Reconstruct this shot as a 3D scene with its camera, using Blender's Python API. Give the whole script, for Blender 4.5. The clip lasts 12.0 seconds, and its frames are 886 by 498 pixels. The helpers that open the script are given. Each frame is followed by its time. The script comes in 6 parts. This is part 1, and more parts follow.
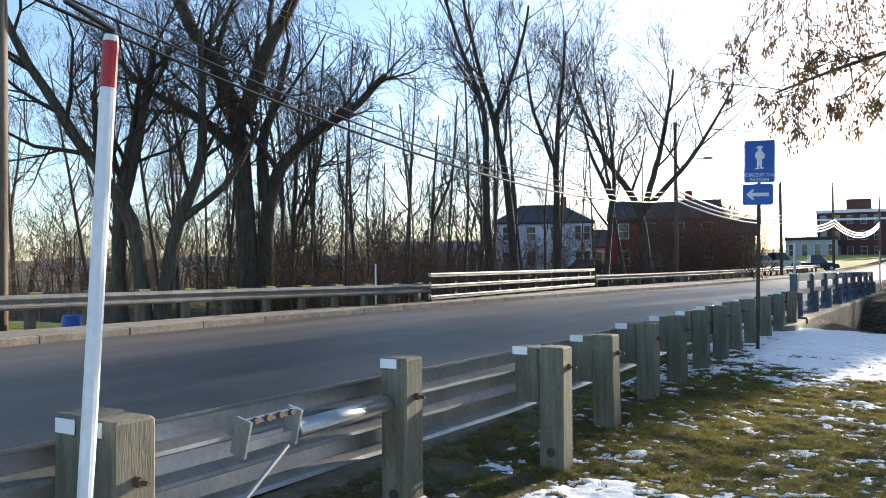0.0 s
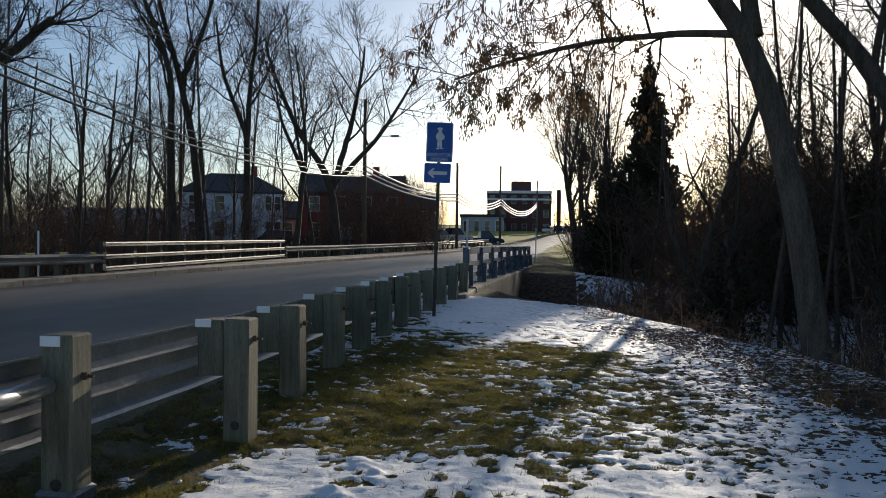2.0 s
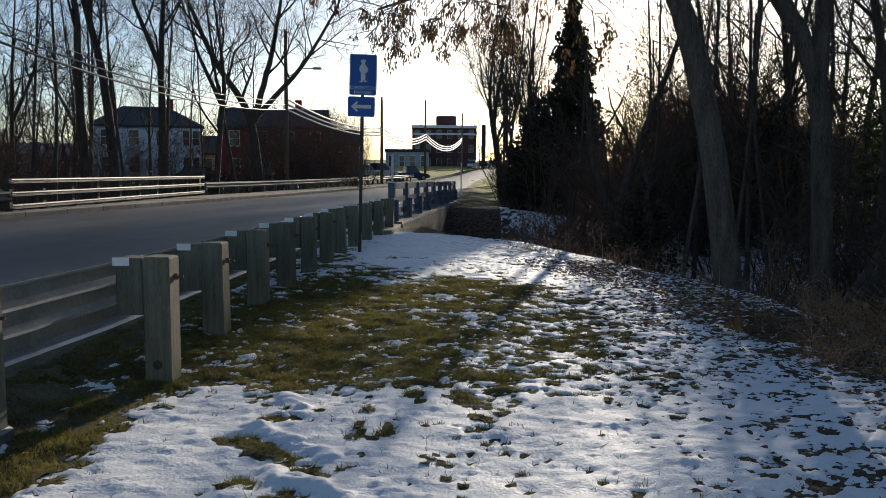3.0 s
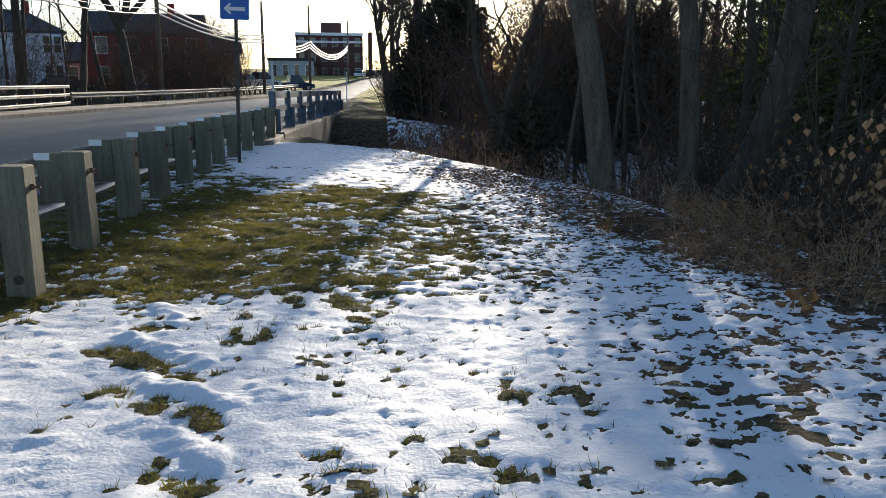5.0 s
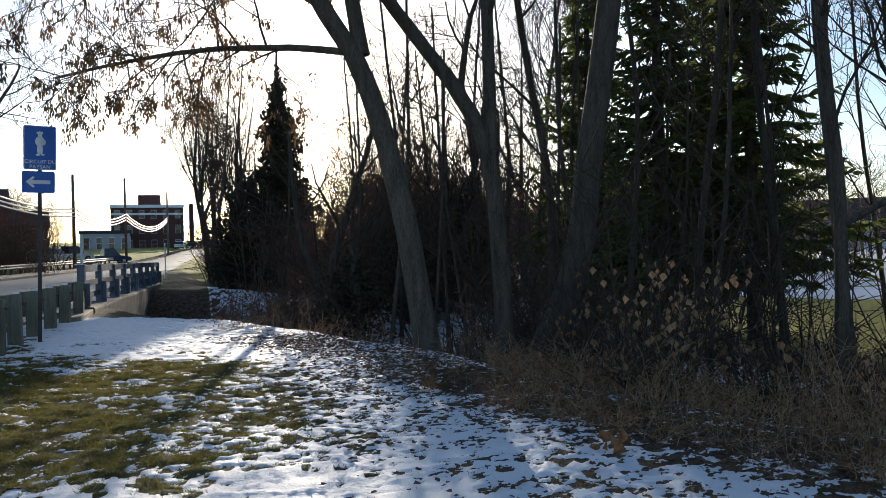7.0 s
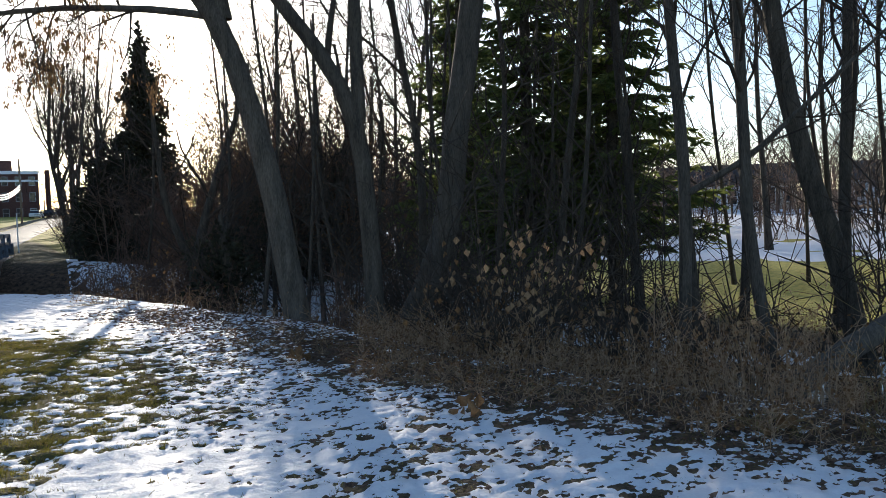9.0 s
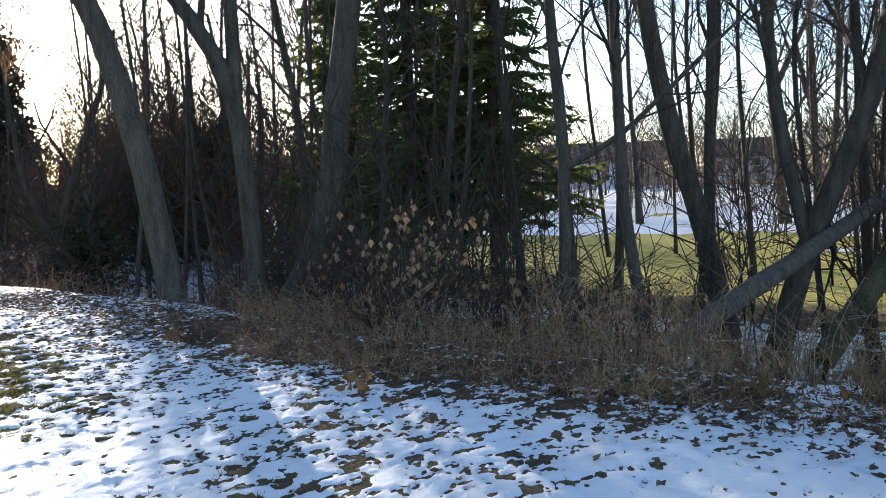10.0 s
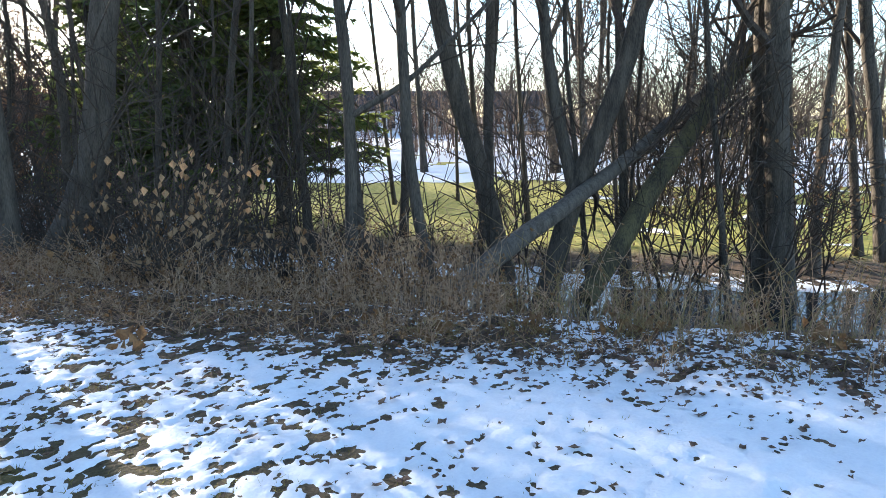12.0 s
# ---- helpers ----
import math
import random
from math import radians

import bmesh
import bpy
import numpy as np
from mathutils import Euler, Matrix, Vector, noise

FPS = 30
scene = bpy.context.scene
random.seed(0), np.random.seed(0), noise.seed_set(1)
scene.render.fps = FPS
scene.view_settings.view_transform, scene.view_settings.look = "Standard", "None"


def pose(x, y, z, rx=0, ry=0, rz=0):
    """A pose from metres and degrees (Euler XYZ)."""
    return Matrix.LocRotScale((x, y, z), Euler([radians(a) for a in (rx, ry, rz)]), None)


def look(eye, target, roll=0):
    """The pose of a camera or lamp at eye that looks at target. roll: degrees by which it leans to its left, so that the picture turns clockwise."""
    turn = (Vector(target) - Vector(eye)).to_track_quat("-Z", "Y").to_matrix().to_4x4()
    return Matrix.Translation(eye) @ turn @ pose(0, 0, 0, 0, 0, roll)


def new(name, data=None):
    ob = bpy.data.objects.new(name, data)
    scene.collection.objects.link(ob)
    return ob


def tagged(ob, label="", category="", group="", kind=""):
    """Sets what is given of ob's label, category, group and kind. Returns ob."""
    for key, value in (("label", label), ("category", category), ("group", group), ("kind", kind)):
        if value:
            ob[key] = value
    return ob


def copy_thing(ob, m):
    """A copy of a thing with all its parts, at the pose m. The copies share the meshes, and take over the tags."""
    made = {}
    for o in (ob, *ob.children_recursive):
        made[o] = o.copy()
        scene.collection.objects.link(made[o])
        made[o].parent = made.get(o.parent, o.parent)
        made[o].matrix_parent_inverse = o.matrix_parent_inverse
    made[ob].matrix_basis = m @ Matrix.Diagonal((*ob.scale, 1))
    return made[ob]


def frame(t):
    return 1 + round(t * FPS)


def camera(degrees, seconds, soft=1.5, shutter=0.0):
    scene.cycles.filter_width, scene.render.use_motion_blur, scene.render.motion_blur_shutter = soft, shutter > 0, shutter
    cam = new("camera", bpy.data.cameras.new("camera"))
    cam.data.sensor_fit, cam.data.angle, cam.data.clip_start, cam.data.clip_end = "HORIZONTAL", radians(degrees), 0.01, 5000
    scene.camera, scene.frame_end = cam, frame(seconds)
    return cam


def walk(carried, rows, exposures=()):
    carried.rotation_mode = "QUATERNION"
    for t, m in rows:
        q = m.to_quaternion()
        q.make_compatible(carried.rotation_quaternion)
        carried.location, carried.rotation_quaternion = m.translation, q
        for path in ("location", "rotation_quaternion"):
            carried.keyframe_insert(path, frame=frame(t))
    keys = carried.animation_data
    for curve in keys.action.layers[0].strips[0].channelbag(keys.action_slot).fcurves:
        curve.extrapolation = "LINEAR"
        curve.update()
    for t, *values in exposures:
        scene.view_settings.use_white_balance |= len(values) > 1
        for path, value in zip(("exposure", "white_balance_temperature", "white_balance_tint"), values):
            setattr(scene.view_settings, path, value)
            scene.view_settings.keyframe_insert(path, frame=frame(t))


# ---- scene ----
cam = camera(59.0, 12.0, soft=0.8)
PATH = [
    (0.0, pose(-0.148, 0.059, 1.595, 91.17, 0.45, 30.15)),
    (0.5, pose(-0.129, 0.064, 1.588, 90.35, -0.20, 25.70)),
    (1.0, pose(-0.173, 0.064, 1.583, 89.75, 0.33, 21.01)),
    (1.5, pose(-0.176, 0.064, 1.586, 89.05, 0.31, 15.24)),
    (2.0, pose(-0.137, 0.079, 1.590, 89.10, -0.56, 7.79)),
    (2.5, pose(-0.137, 0.084, 1.579, 87.89, -0.46, 3.50)),
    (3.0, pose(-0.136, 0.086, 1.584, 84.42, -0.34, 2.34)),
    (3.5, pose(-0.122, 0.088, 1.581, 80.75, -0.12, 0.53)),
    (3.7, pose(-0.108, 0.074, 1.582, 79.91, -0.55, -0.93)),
    (5.3, pose(-0.031, 0.052, 1.520, 78.02, -0.21, -7.92)),
    (5.5, pose(-0.033, 0.051, 1.516, 78.69, -0.24, -10.01)),
    (6.0, pose(-0.031, 0.038, 1.504, 84.05, 0.65, -13.91)),
    (6.5, pose(0.007, 0.029, 1.510, 88.45, 1.93, -14.61)),
    (7.0, pose(0.044, -0.010, 1.514, 89.86, 1.50, -18.29)),
    (7.5, pose(0.062, -0.029, 1.516, 88.68, 1.15, -22.15)),
    (7.7, pose(0.059, -0.093, 1.568, 88.49, 1.29, -23.36)),
    (9.3, pose(0.165, -0.142, 1.552, 86.46, 1.94, -29.49)),
    (9.5, pose(0.172, -0.117, 1.534, 86.09, 1.78, -31.82)),
    (10.0, pose(0.163, -0.069, 1.527, 85.19, 2.10, -35.76)),
    (10.5, pose(0.159, -0.045, 1.531, 82.95, 1.83, -40.41)),
    (11.0, pose(0.169, -0.061, 1.525, 81.52, 1.65, -44.21)),
    (11.5, pose(0.188, -0.062, 1.523, 81.17, 1.02, -48.24)),
    (12.0, pose(0.187, -0.064, 1.532, 80.97, 0.73, -51.16)),
]
EXPOSURES = [(0, 1.35), (1.0, 0.45), (2.0, -0.12), (3.0, -0.08), (3.7, 0.2), (5.5, 0.75), (6.5, 0.6), (7.7, 0.35), (9.3, 1.0), (10.5, 1.75), (12, 2.1)]
walk(cam, PATH, EXPOSURES)

# ---------------------------------------------------------------- world and sun
SUN_AZ, SUN_EL = 10.9, 12.8
world = bpy.data.worlds.new("world")
scene.world = world
world.use_nodes = True
wn = world.node_tree.nodes
sky = wn.new("ShaderNodeTexSky")
sky.sky_type = "NISHITA"
sky.sun_disc = False
sky.sun_elevation = radians(SUN_EL)
sky.sun_rotation = radians(SUN_AZ)
sky.air_density, sky.dust_density, sky.ozone_density = 0.85, 0.7, 2.1
wn["Background"].inputs["Strength"].default_value = 0.13
world.node_tree.links.new(sky.outputs["Color"], wn["Background"].inputs["Color"])
lamp = bpy.data.lights.new("sun", "SUN")
lamp.energy, lamp.angle, lamp.color = 5.0, radians(0.5), (1.0, 0.88, 0.72)
sun = new("sun", lamp)
sd = Vector((math.sin(radians(SUN_AZ)) * math.cos(radians(SUN_EL)), math.cos(radians(SUN_AZ)) * math.cos(radians(SUN_EL)), math.sin(radians(SUN_EL))))
sun.matrix_world = look(sd * 100, (0, 0, 0))


# ---------------------------------------------------------------- materials
def mat(name, c1, c2, scale=6.0, rough=0.8, bump=0.3, metal=0.0, stretch=(1, 1, 1), vary=0.15, fine=8.0, trans=0.0, dist=0.01, spec=0.4):
    """A two-scale noisy surface between two colours, with grain and relief."""
    m = bpy.data.materials.new(name)
    m.use_nodes = True
    n, l = m.node_tree.nodes, m.node_tree.links
    b = n["Principled BSDF"]
    tc, mp = n.new("ShaderNodeTexCoord"), n.new("ShaderNodeMapping")
    mp.inputs["Scale"].default_value = stretch
    l.new(tc.outputs["Object"], mp.inputs["Vector"])
    oi = n.new("ShaderNodeObjectInfo")
    off = n.new("ShaderNodeVectorMath")
    off.operation = "MULTIPLY_ADD"
    off.inputs[1].default_value = (1, 1, 1)
    l.new(mp.outputs[0], off.inputs[0])
    comb = n.new("ShaderNodeMath")
    comb.operation = "MULTIPLY"
    comb.inputs[1].default_value = 37.0
    l.new(oi.outputs["Random"], comb.inputs[0])
    l.new(comb.outputs[0], off.inputs[2])
    a, f = n.new("ShaderNodeTexNoise"), n.new("ShaderNodeTexNoise")
    a.inputs["Scale"].default_value, a.inputs["Detail"].default_value = scale, 5
    f.inputs["Scale"].default_value, f.inputs["Detail"].default_value = scale * fine, 6
    for t in (a, f):
        l.new(off.outputs[0], t.inputs["Vector"])
    mixf = n.new("ShaderNodeMath")
    mixf.operation = "MULTIPLY_ADD"
    mixf.inputs[1].default_value = 0.5
    l.new(f.outputs[0], mixf.inputs[0])
    half = n.new("ShaderNodeMath")
    half.operation = "MULTIPLY"
    half.inputs[1].default_value = 0.5
    l.new(a.outputs[0], half.inputs[0])
    l.new(half.outputs[0], mixf.inputs[2])
    ramp = n.new("ShaderNodeValToRGB")
    ramp.color_ramp.elements[0].position, ramp.color_ramp.elements[1].position = 0.36, 0.64
    ramp.color_ramp.elements[0].color, ramp.color_ramp.elements[1].color = (*c1, 1), (*c2, 1)
    l.new(mixf.outputs[0], ramp.inputs[0])
    hsv = n.new("ShaderNodeHueSaturation")
    val = n.new("ShaderNodeMapRange")
    val.inputs["To Min"].default_value, val.inputs["To Max"].default_value = 1 - vary, 1 + vary
    l.new(oi.outputs["Random"], val.inputs["Value"])
    l.new(val.outputs[0], hsv.inputs["Value"])
    l.new(ramp.outputs[0], hsv.inputs["Color"])
    l.new(hsv.outputs[0], b.inputs["Base Color"])
    b.inputs["Roughness"].default_value = rough
    b.inputs["Metallic"].default_value = metal
    b.inputs["Specular IOR Level"].default_value = spec
    bp = n.new("ShaderNodeBump")
    bp.inputs["Strength"].default_value, bp.inputs["Distance"].default_value = bump, dist
    l.new(f.outputs[0], bp.inputs["Height"])
    l.new(bp.outputs[0], b.inputs["Normal"])
    if trans:
        out = n["Material Output"]
        tr, mx = n.new("ShaderNodeBsdfTranslucent"), n.new("ShaderNodeMixShader")
        l.new(hsv.outputs[0], tr.inputs["Color"])
        mx.inputs[0].default_value = trans
        l.new(b.outputs[0], mx.inputs[1])
        l.new(tr.outputs[0], mx.inputs[2])
        l.new(mx.outputs[0], out.inputs["Surface"])
    return m


BARK = mat("bark", (0.035, 0.028, 0.022), (0.13, 0.105, 0.08), 3, 0.95, 0.9, stretch=(4, 4, 0.7), dist=0.02)
BARK_GREY = mat("bark_grey", (0.045, 0.037, 0.029), (0.15, 0.122, 0.096), 3, 0.95, 0.9, stretch=(4, 4, 0.6), dist=0.02)
BARK_MOSS = mat("bark_mossy", (0.03, 0.024, 0.017), (0.115, 0.092, 0.04), 2, 0.95, 0.9, stretch=(3, 3, 0.8), dist=0.02)
TWIG_RED = mat("reddish_twig", (0.09, 0.055, 0.038), (0.22, 0.135, 0.095), 5, 0.9, 0.2)
TWIG = mat("twig", (0.034, 0.025, 0.019), (0.088, 0.062, 0.044), 5, 0.9, 0.2)
NEEDLE = mat("needles", (0.055, 0.08, 0.022), (0.2, 0.22, 0.07), 2, 0.7, 0.2, trans=0.5)
IVY = mat("vine_leaves", (0.02, 0.02, 0.012), (0.05, 0.045, 0.02), 2, 0.8, 0.2, trans=0.15)
LEAF = mat("dead_leaf", (0.13, 0.065, 0.03), (0.32, 0.18, 0.08), 9, 0.8, 0.3, trans=0.35)
LITTER = mat("matted_leaf", (0.07, 0.045, 0.032), (0.24, 0.15, 0.1), 7, 0.85, 0.3, trans=0.15)
LEAF_PALE = mat("pale_leaf", (0.28, 0.17, 0.09), (0.45, 0.3, 0.17), 9, 0.8, 0.3, trans=0.4)
SEED = mat("seed_cluster", (0.09, 0.055, 0.028), (0.22, 0.135, 0.065), 5, 0.8, 0.3, trans=0.4)
WEED = mat("dry_weed", (0.3, 0.18, 0.105), (0.62, 0.42, 0.26), 5, 0.9, 0.2, trans=0.2)
STRAW = mat("dry_grass", (0.22, 0.15, 0.06), (0.42, 0.31, 0.14), 5, 0.9, 0.2, trans=0.3)
GRASS = mat("grass_blades", (0.07, 0.065, 0.014), (0.28, 0.25, 0.045), 2, 0.8, 0.2, trans=0.4)
TIMBER = mat("treated_timber", (0.095, 0.092, 0.065), (0.21, 0.195, 0.14), 5, 0.85, 0.5, stretch=(6, 6, 0.5), dist=0.004)
STEEL = mat("galvanised_steel", (0.38, 0.4, 0.41), (0.55, 0.56, 0.56), 4, 0.38, 0.08, 0.85, dist=0.002)
RAIL_OLD = mat("dull_galvanised", (0.2, 0.19, 0.175), (0.36, 0.345, 0.32), 3, 0.5, 0.15, 0.35, dist=0.002)
POST_DARK = mat("dark_post", (0.035, 0.03, 0.026), (0.09, 0.08, 0.07), 5, 0.8, 0.3)
STEEL_DARK = mat("weathered_steel", (0.2, 0.21, 0.22), (0.33, 0.34, 0.35), 4, 0.5, 0.1, 0.7, dist=0.002)
BLUE_STEEL = mat("painted_steel", (0.09, 0.12, 0.17), (0.14, 0.18, 0.24), 3, 0.5, 0.1, 0.2, dist=0.002)
RUST = mat("rusty_iron", (0.08, 0.05, 0.04), (0.2, 0.12, 0.08), 12, 0.8, 0.4, 0.3)
WHITE = mat("white_paint", (0.68, 0.69, 0.7), (0.8, 0.8, 0.8), 4, 0.5, 0.05)
REFLECT = mat("reflector_white", (0.75, 0.76, 0.78), (0.85, 0.86, 0.87), 20, 0.35, 0.1)
YELLOW = mat("yellow_reflector", (0.7, 0.5, 0.02), (0.8, 0.6, 0.04), 20, 0.4, 0.1)
RED = mat("red_band", (0.35, 0.02, 0.025), (0.42, 0.03, 0.035), 10, 0.45, 0.05)
SIGN_BLUE = mat("sign_blue", (0.015, 0.1, 0.42), (0.02, 0.13, 0.5), 3, 0.4, 0.03, vary=0.02)
CONCRETE = mat("concrete", (0.15, 0.13, 0.105), (0.31, 0.275, 0.23), 2.5, 0.9, 0.4, vary=0.05)
POLEWOOD = mat("pole_wood", (0.1, 0.075, 0.055), (0.22, 0.17, 0.13), 3, 0.9, 0.5, stretch=(5, 5, 0.4))
RUBBER = mat("black_rubber", (0.012, 0.012, 0.012), (0.03, 0.03, 0.03), 8, 0.7, 0.2)
CABLE = mat("cable_sheath", (0.03, 0.03, 0.032), (0.06, 0.06, 0.06), 8, 0.3, 0.05)
GLINT_WIRE = mat("glint_wire", (0.8, 0.78, 0.75), (0.88, 0.86, 0.83), 8, 0.62, 0.02, 1.0)
SIDING = mat("white_siding", (0.7, 0.72, 0.76), (0.8, 0.81, 0.84), 1, 0.7, 0.1, stretch=(0.3, 0.3, 8))
GREY_SIDING = mat("grey_siding", (0.3, 0.31, 0.33), (0.4, 0.41, 0.43), 1, 0.7, 0.1, stretch=(0.3, 0.3, 8))
BLUE_SIDING = mat("blue_siding", (0.1, 0.16, 0.28), (0.14, 0.21, 0.34), 1, 0.7, 0.1, stretch=(0.3, 0.3, 8))
BEIGE_SIDING = mat("beige_siding", (0.45, 0.4, 0.33), (0.58, 0.52, 0.43), 1, 0.7, 0.1, stretch=(0.3, 0.3, 8))
BRICK_DARK = mat("dark_brick", (0.06, 0.028, 0.024), (0.13, 0.06, 0.05), 3, 0.9, 0.3, stretch=(1, 1, 4))
BRICK = mat("red_brick", (0.22, 0.032, 0.028), (0.36, 0.07, 0.055), 3, 0.9, 0.3, stretch=(1, 1, 4))
SHINGLE = mat("roof_shingle", (0.03, 0.03, 0.034), (0.07, 0.068, 0.07), 3, 0.9, 0.4)
ROOF_PALE = mat("pale_shingle", (0.2, 0.21, 0.23), (0.42, 0.43, 0.45), 3, 0.9, 0.3)
GLASS = mat("window_glass", (0.02, 0.025, 0.03), (0.04, 0.045, 0.055), 2, 0.08, 0.0, spec=0.8)
CAR_GREY = mat("silver_paint", (0.3, 0.31, 0.33), (0.36, 0.37, 0.39), 1, 0.25, 0.0, 0.5)
CAR_BLUE = mat("blue_paint", (0.03, 0.06, 0.12), (0.04, 0.08, 0.16), 1, 0.25, 0.0, 0.3)
CAR_WHITE = mat("pale_paint", (0.65, 0.65, 0.65), (0.72, 0.72, 0.72), 1, 0.25, 0.0)
CAR_DARK = mat("dark_paint", (0.02, 0.02, 0.025), (0.03, 0.03, 0.035), 1, 0.25, 0.0, 0.3)
BLUE_PLASTIC = mat("blue_plastic", (0.01, 0.06, 0.3), (0.015, 0.09, 0.38), 3, 0.4, 0.05)


def asphalt():
    m = mat("asphalt", (0.02, 0.021, 0.024), (0.048, 0.048, 0.049), 1.2, 0.52, 0.5, fine=40, vary=0.0, dist=0.006)
    n, l = m.node_tree.nodes, m.node_tree.links
    b = n["Principled BSDF"]
    tc, mp, w = n.new("ShaderNodeTexCoord"), n.new("ShaderNodeMapping"), n.new("ShaderNodeTexNoise")
    mp.inputs["Scale"].default_value = (0.55, 0.03, 1)
    l.new(tc.outputs["Object"], mp.inputs["Vector"])
    l.new(mp.outputs[0], w.inputs["Vector"])
    w.inputs["Scale"].default_value, w.inputs["Detail"].default_value = 1.6, 4
    r = n.new("ShaderNodeMapRange")
    r.inputs["From Min"].default_value, r.inputs["From Max"].default_value = 0.35, 0.65
    r.inputs["To Min"].default_value, r.inputs["To Max"].default_value = 0.6, 1.7
    l.new(w.outputs[0], r.inputs["Value"])
    old = b.inputs["Base Color"].links[0].from_socket
    h = n.new("ShaderNodeHueSaturation")
    l.new(old, h.inputs["Color"])
    l.new(r.outputs[0], h.inputs["Value"])
    # warm sunlight on the far lane, mixed into the colour towards the far kerb
    sx, lit_lane, mul, mx = n.new("ShaderNodeSeparateXYZ"), n.new("ShaderNodeMapRange"), n.new("ShaderNodeMath"), n.new("ShaderNodeMix")
    l.new(tc.outputs["Object"], sx.inputs[0])
    l.new(sx.outputs[0], lit_lane.inputs["Value"])
    lit_lane.inputs["From Min"].default_value, lit_lane.inputs["From Max"].default_value = -8.5, -13.0
    lit_lane.inputs["To Min"].default_value, lit_lane.inputs["To Max"].default_value = 0.0, 1.3
    mul.operation = "MULTIPLY"
    l.new(lit_lane.outputs[0], mul.inputs[0])
    l.new(w.outputs[0], mul.inputs[1])
    mx.data_type = "RGBA"
    l.new(mul.outputs[0], mx.inputs[0])
    l.new(h.outputs[0], mx.inputs[6])
    mx.inputs[7].default_value = (0.15, 0.122, 0.095, 1)
    l.new(mx.outputs[2], b.inputs["Base Color"])
    return m


ASPHALT = asphalt()


def ground_mat():
    """Turf, leaf litter and dry lawn, mixed by the mesh's cover attribute."""
    m = mat("turf", (0.027, 0.024, 0.01), (0.12, 0.1, 0.028), 2.6, 0.95, 0.9, fine=14, vary=0.0, dist=0.03)
    n, l = m.node_tree.nodes, m.node_tree.links
    b = n["Principled BSDF"]
    old = b.inputs["Base Color"].links[0].from_socket
    at = n.new("ShaderNodeAttribute")
    at.attribute_name = "cover"
    sep = n.new("ShaderNodeSeparateColor")
    l.new(at.outputs["Color"], sep.inputs[0])
    tc, nz = n.new("ShaderNodeTexCoord"), n.new("ShaderNodeTexNoise")
    nz.inputs["Scale"].default_value, nz.inputs["Detail"].default_value = 7.0, 8
    l.new(tc.outputs["Object"], nz.inputs["Vector"])
    last = old
    for k, (a, c) in enumerate([((0.035, 0.022, 0.013), (0.16, 0.1, 0.06)), ((0.19, 0.19, 0.03), (0.4, 0.35, 0.07)), ((0.1, 0.085, 0.06), (0.2, 0.17, 0.13))]):
        rp, mx = n.new("ShaderNodeValToRGB"), n.new("ShaderNodeMix")
        rp.color_ramp.elements[0].color, rp.color_ramp.elements[1].color = (*a, 1), (*c, 1)
        rp.color_ramp.elements[0].position, rp.color_ramp.elements[1].position = 0.35, 0.65
        l.new(nz.outputs[0], rp.inputs[0])
        mx.data_type = "RGBA"
        l.new(sep.outputs[k], mx.inputs[0])
        l.new(last, mx.inputs[6])
        l.new(rp.outputs[0], mx.inputs[7])
        last = mx.outputs[2]
    l.new(last, b.inputs["Base Color"])
    return m


TURF = ground_mat()


def snow_mat():
    m = mat("snow", (0.76, 0.78, 0.81), (0.86, 0.87, 0.88), 4, 0.65, 0.4, fine=12, vary=0.0, dist=0.015)
    b = m.node_tree.nodes["Principled BSDF"]
    b.inputs["Subsurface Weight"].default_value = 0.0
    return m


SNOW = snow_mat()
WATER = mat("creek_water", (0.02, 0.024, 0.028), (0.03, 0.035, 0.04), 1.5, 0.06, 0.25, spec=0.6)
ICE = mat("creek_ice", (0.35, 0.42, 0.5), (0.6, 0.66, 0.72), 0.8, 0.3, 0.1)


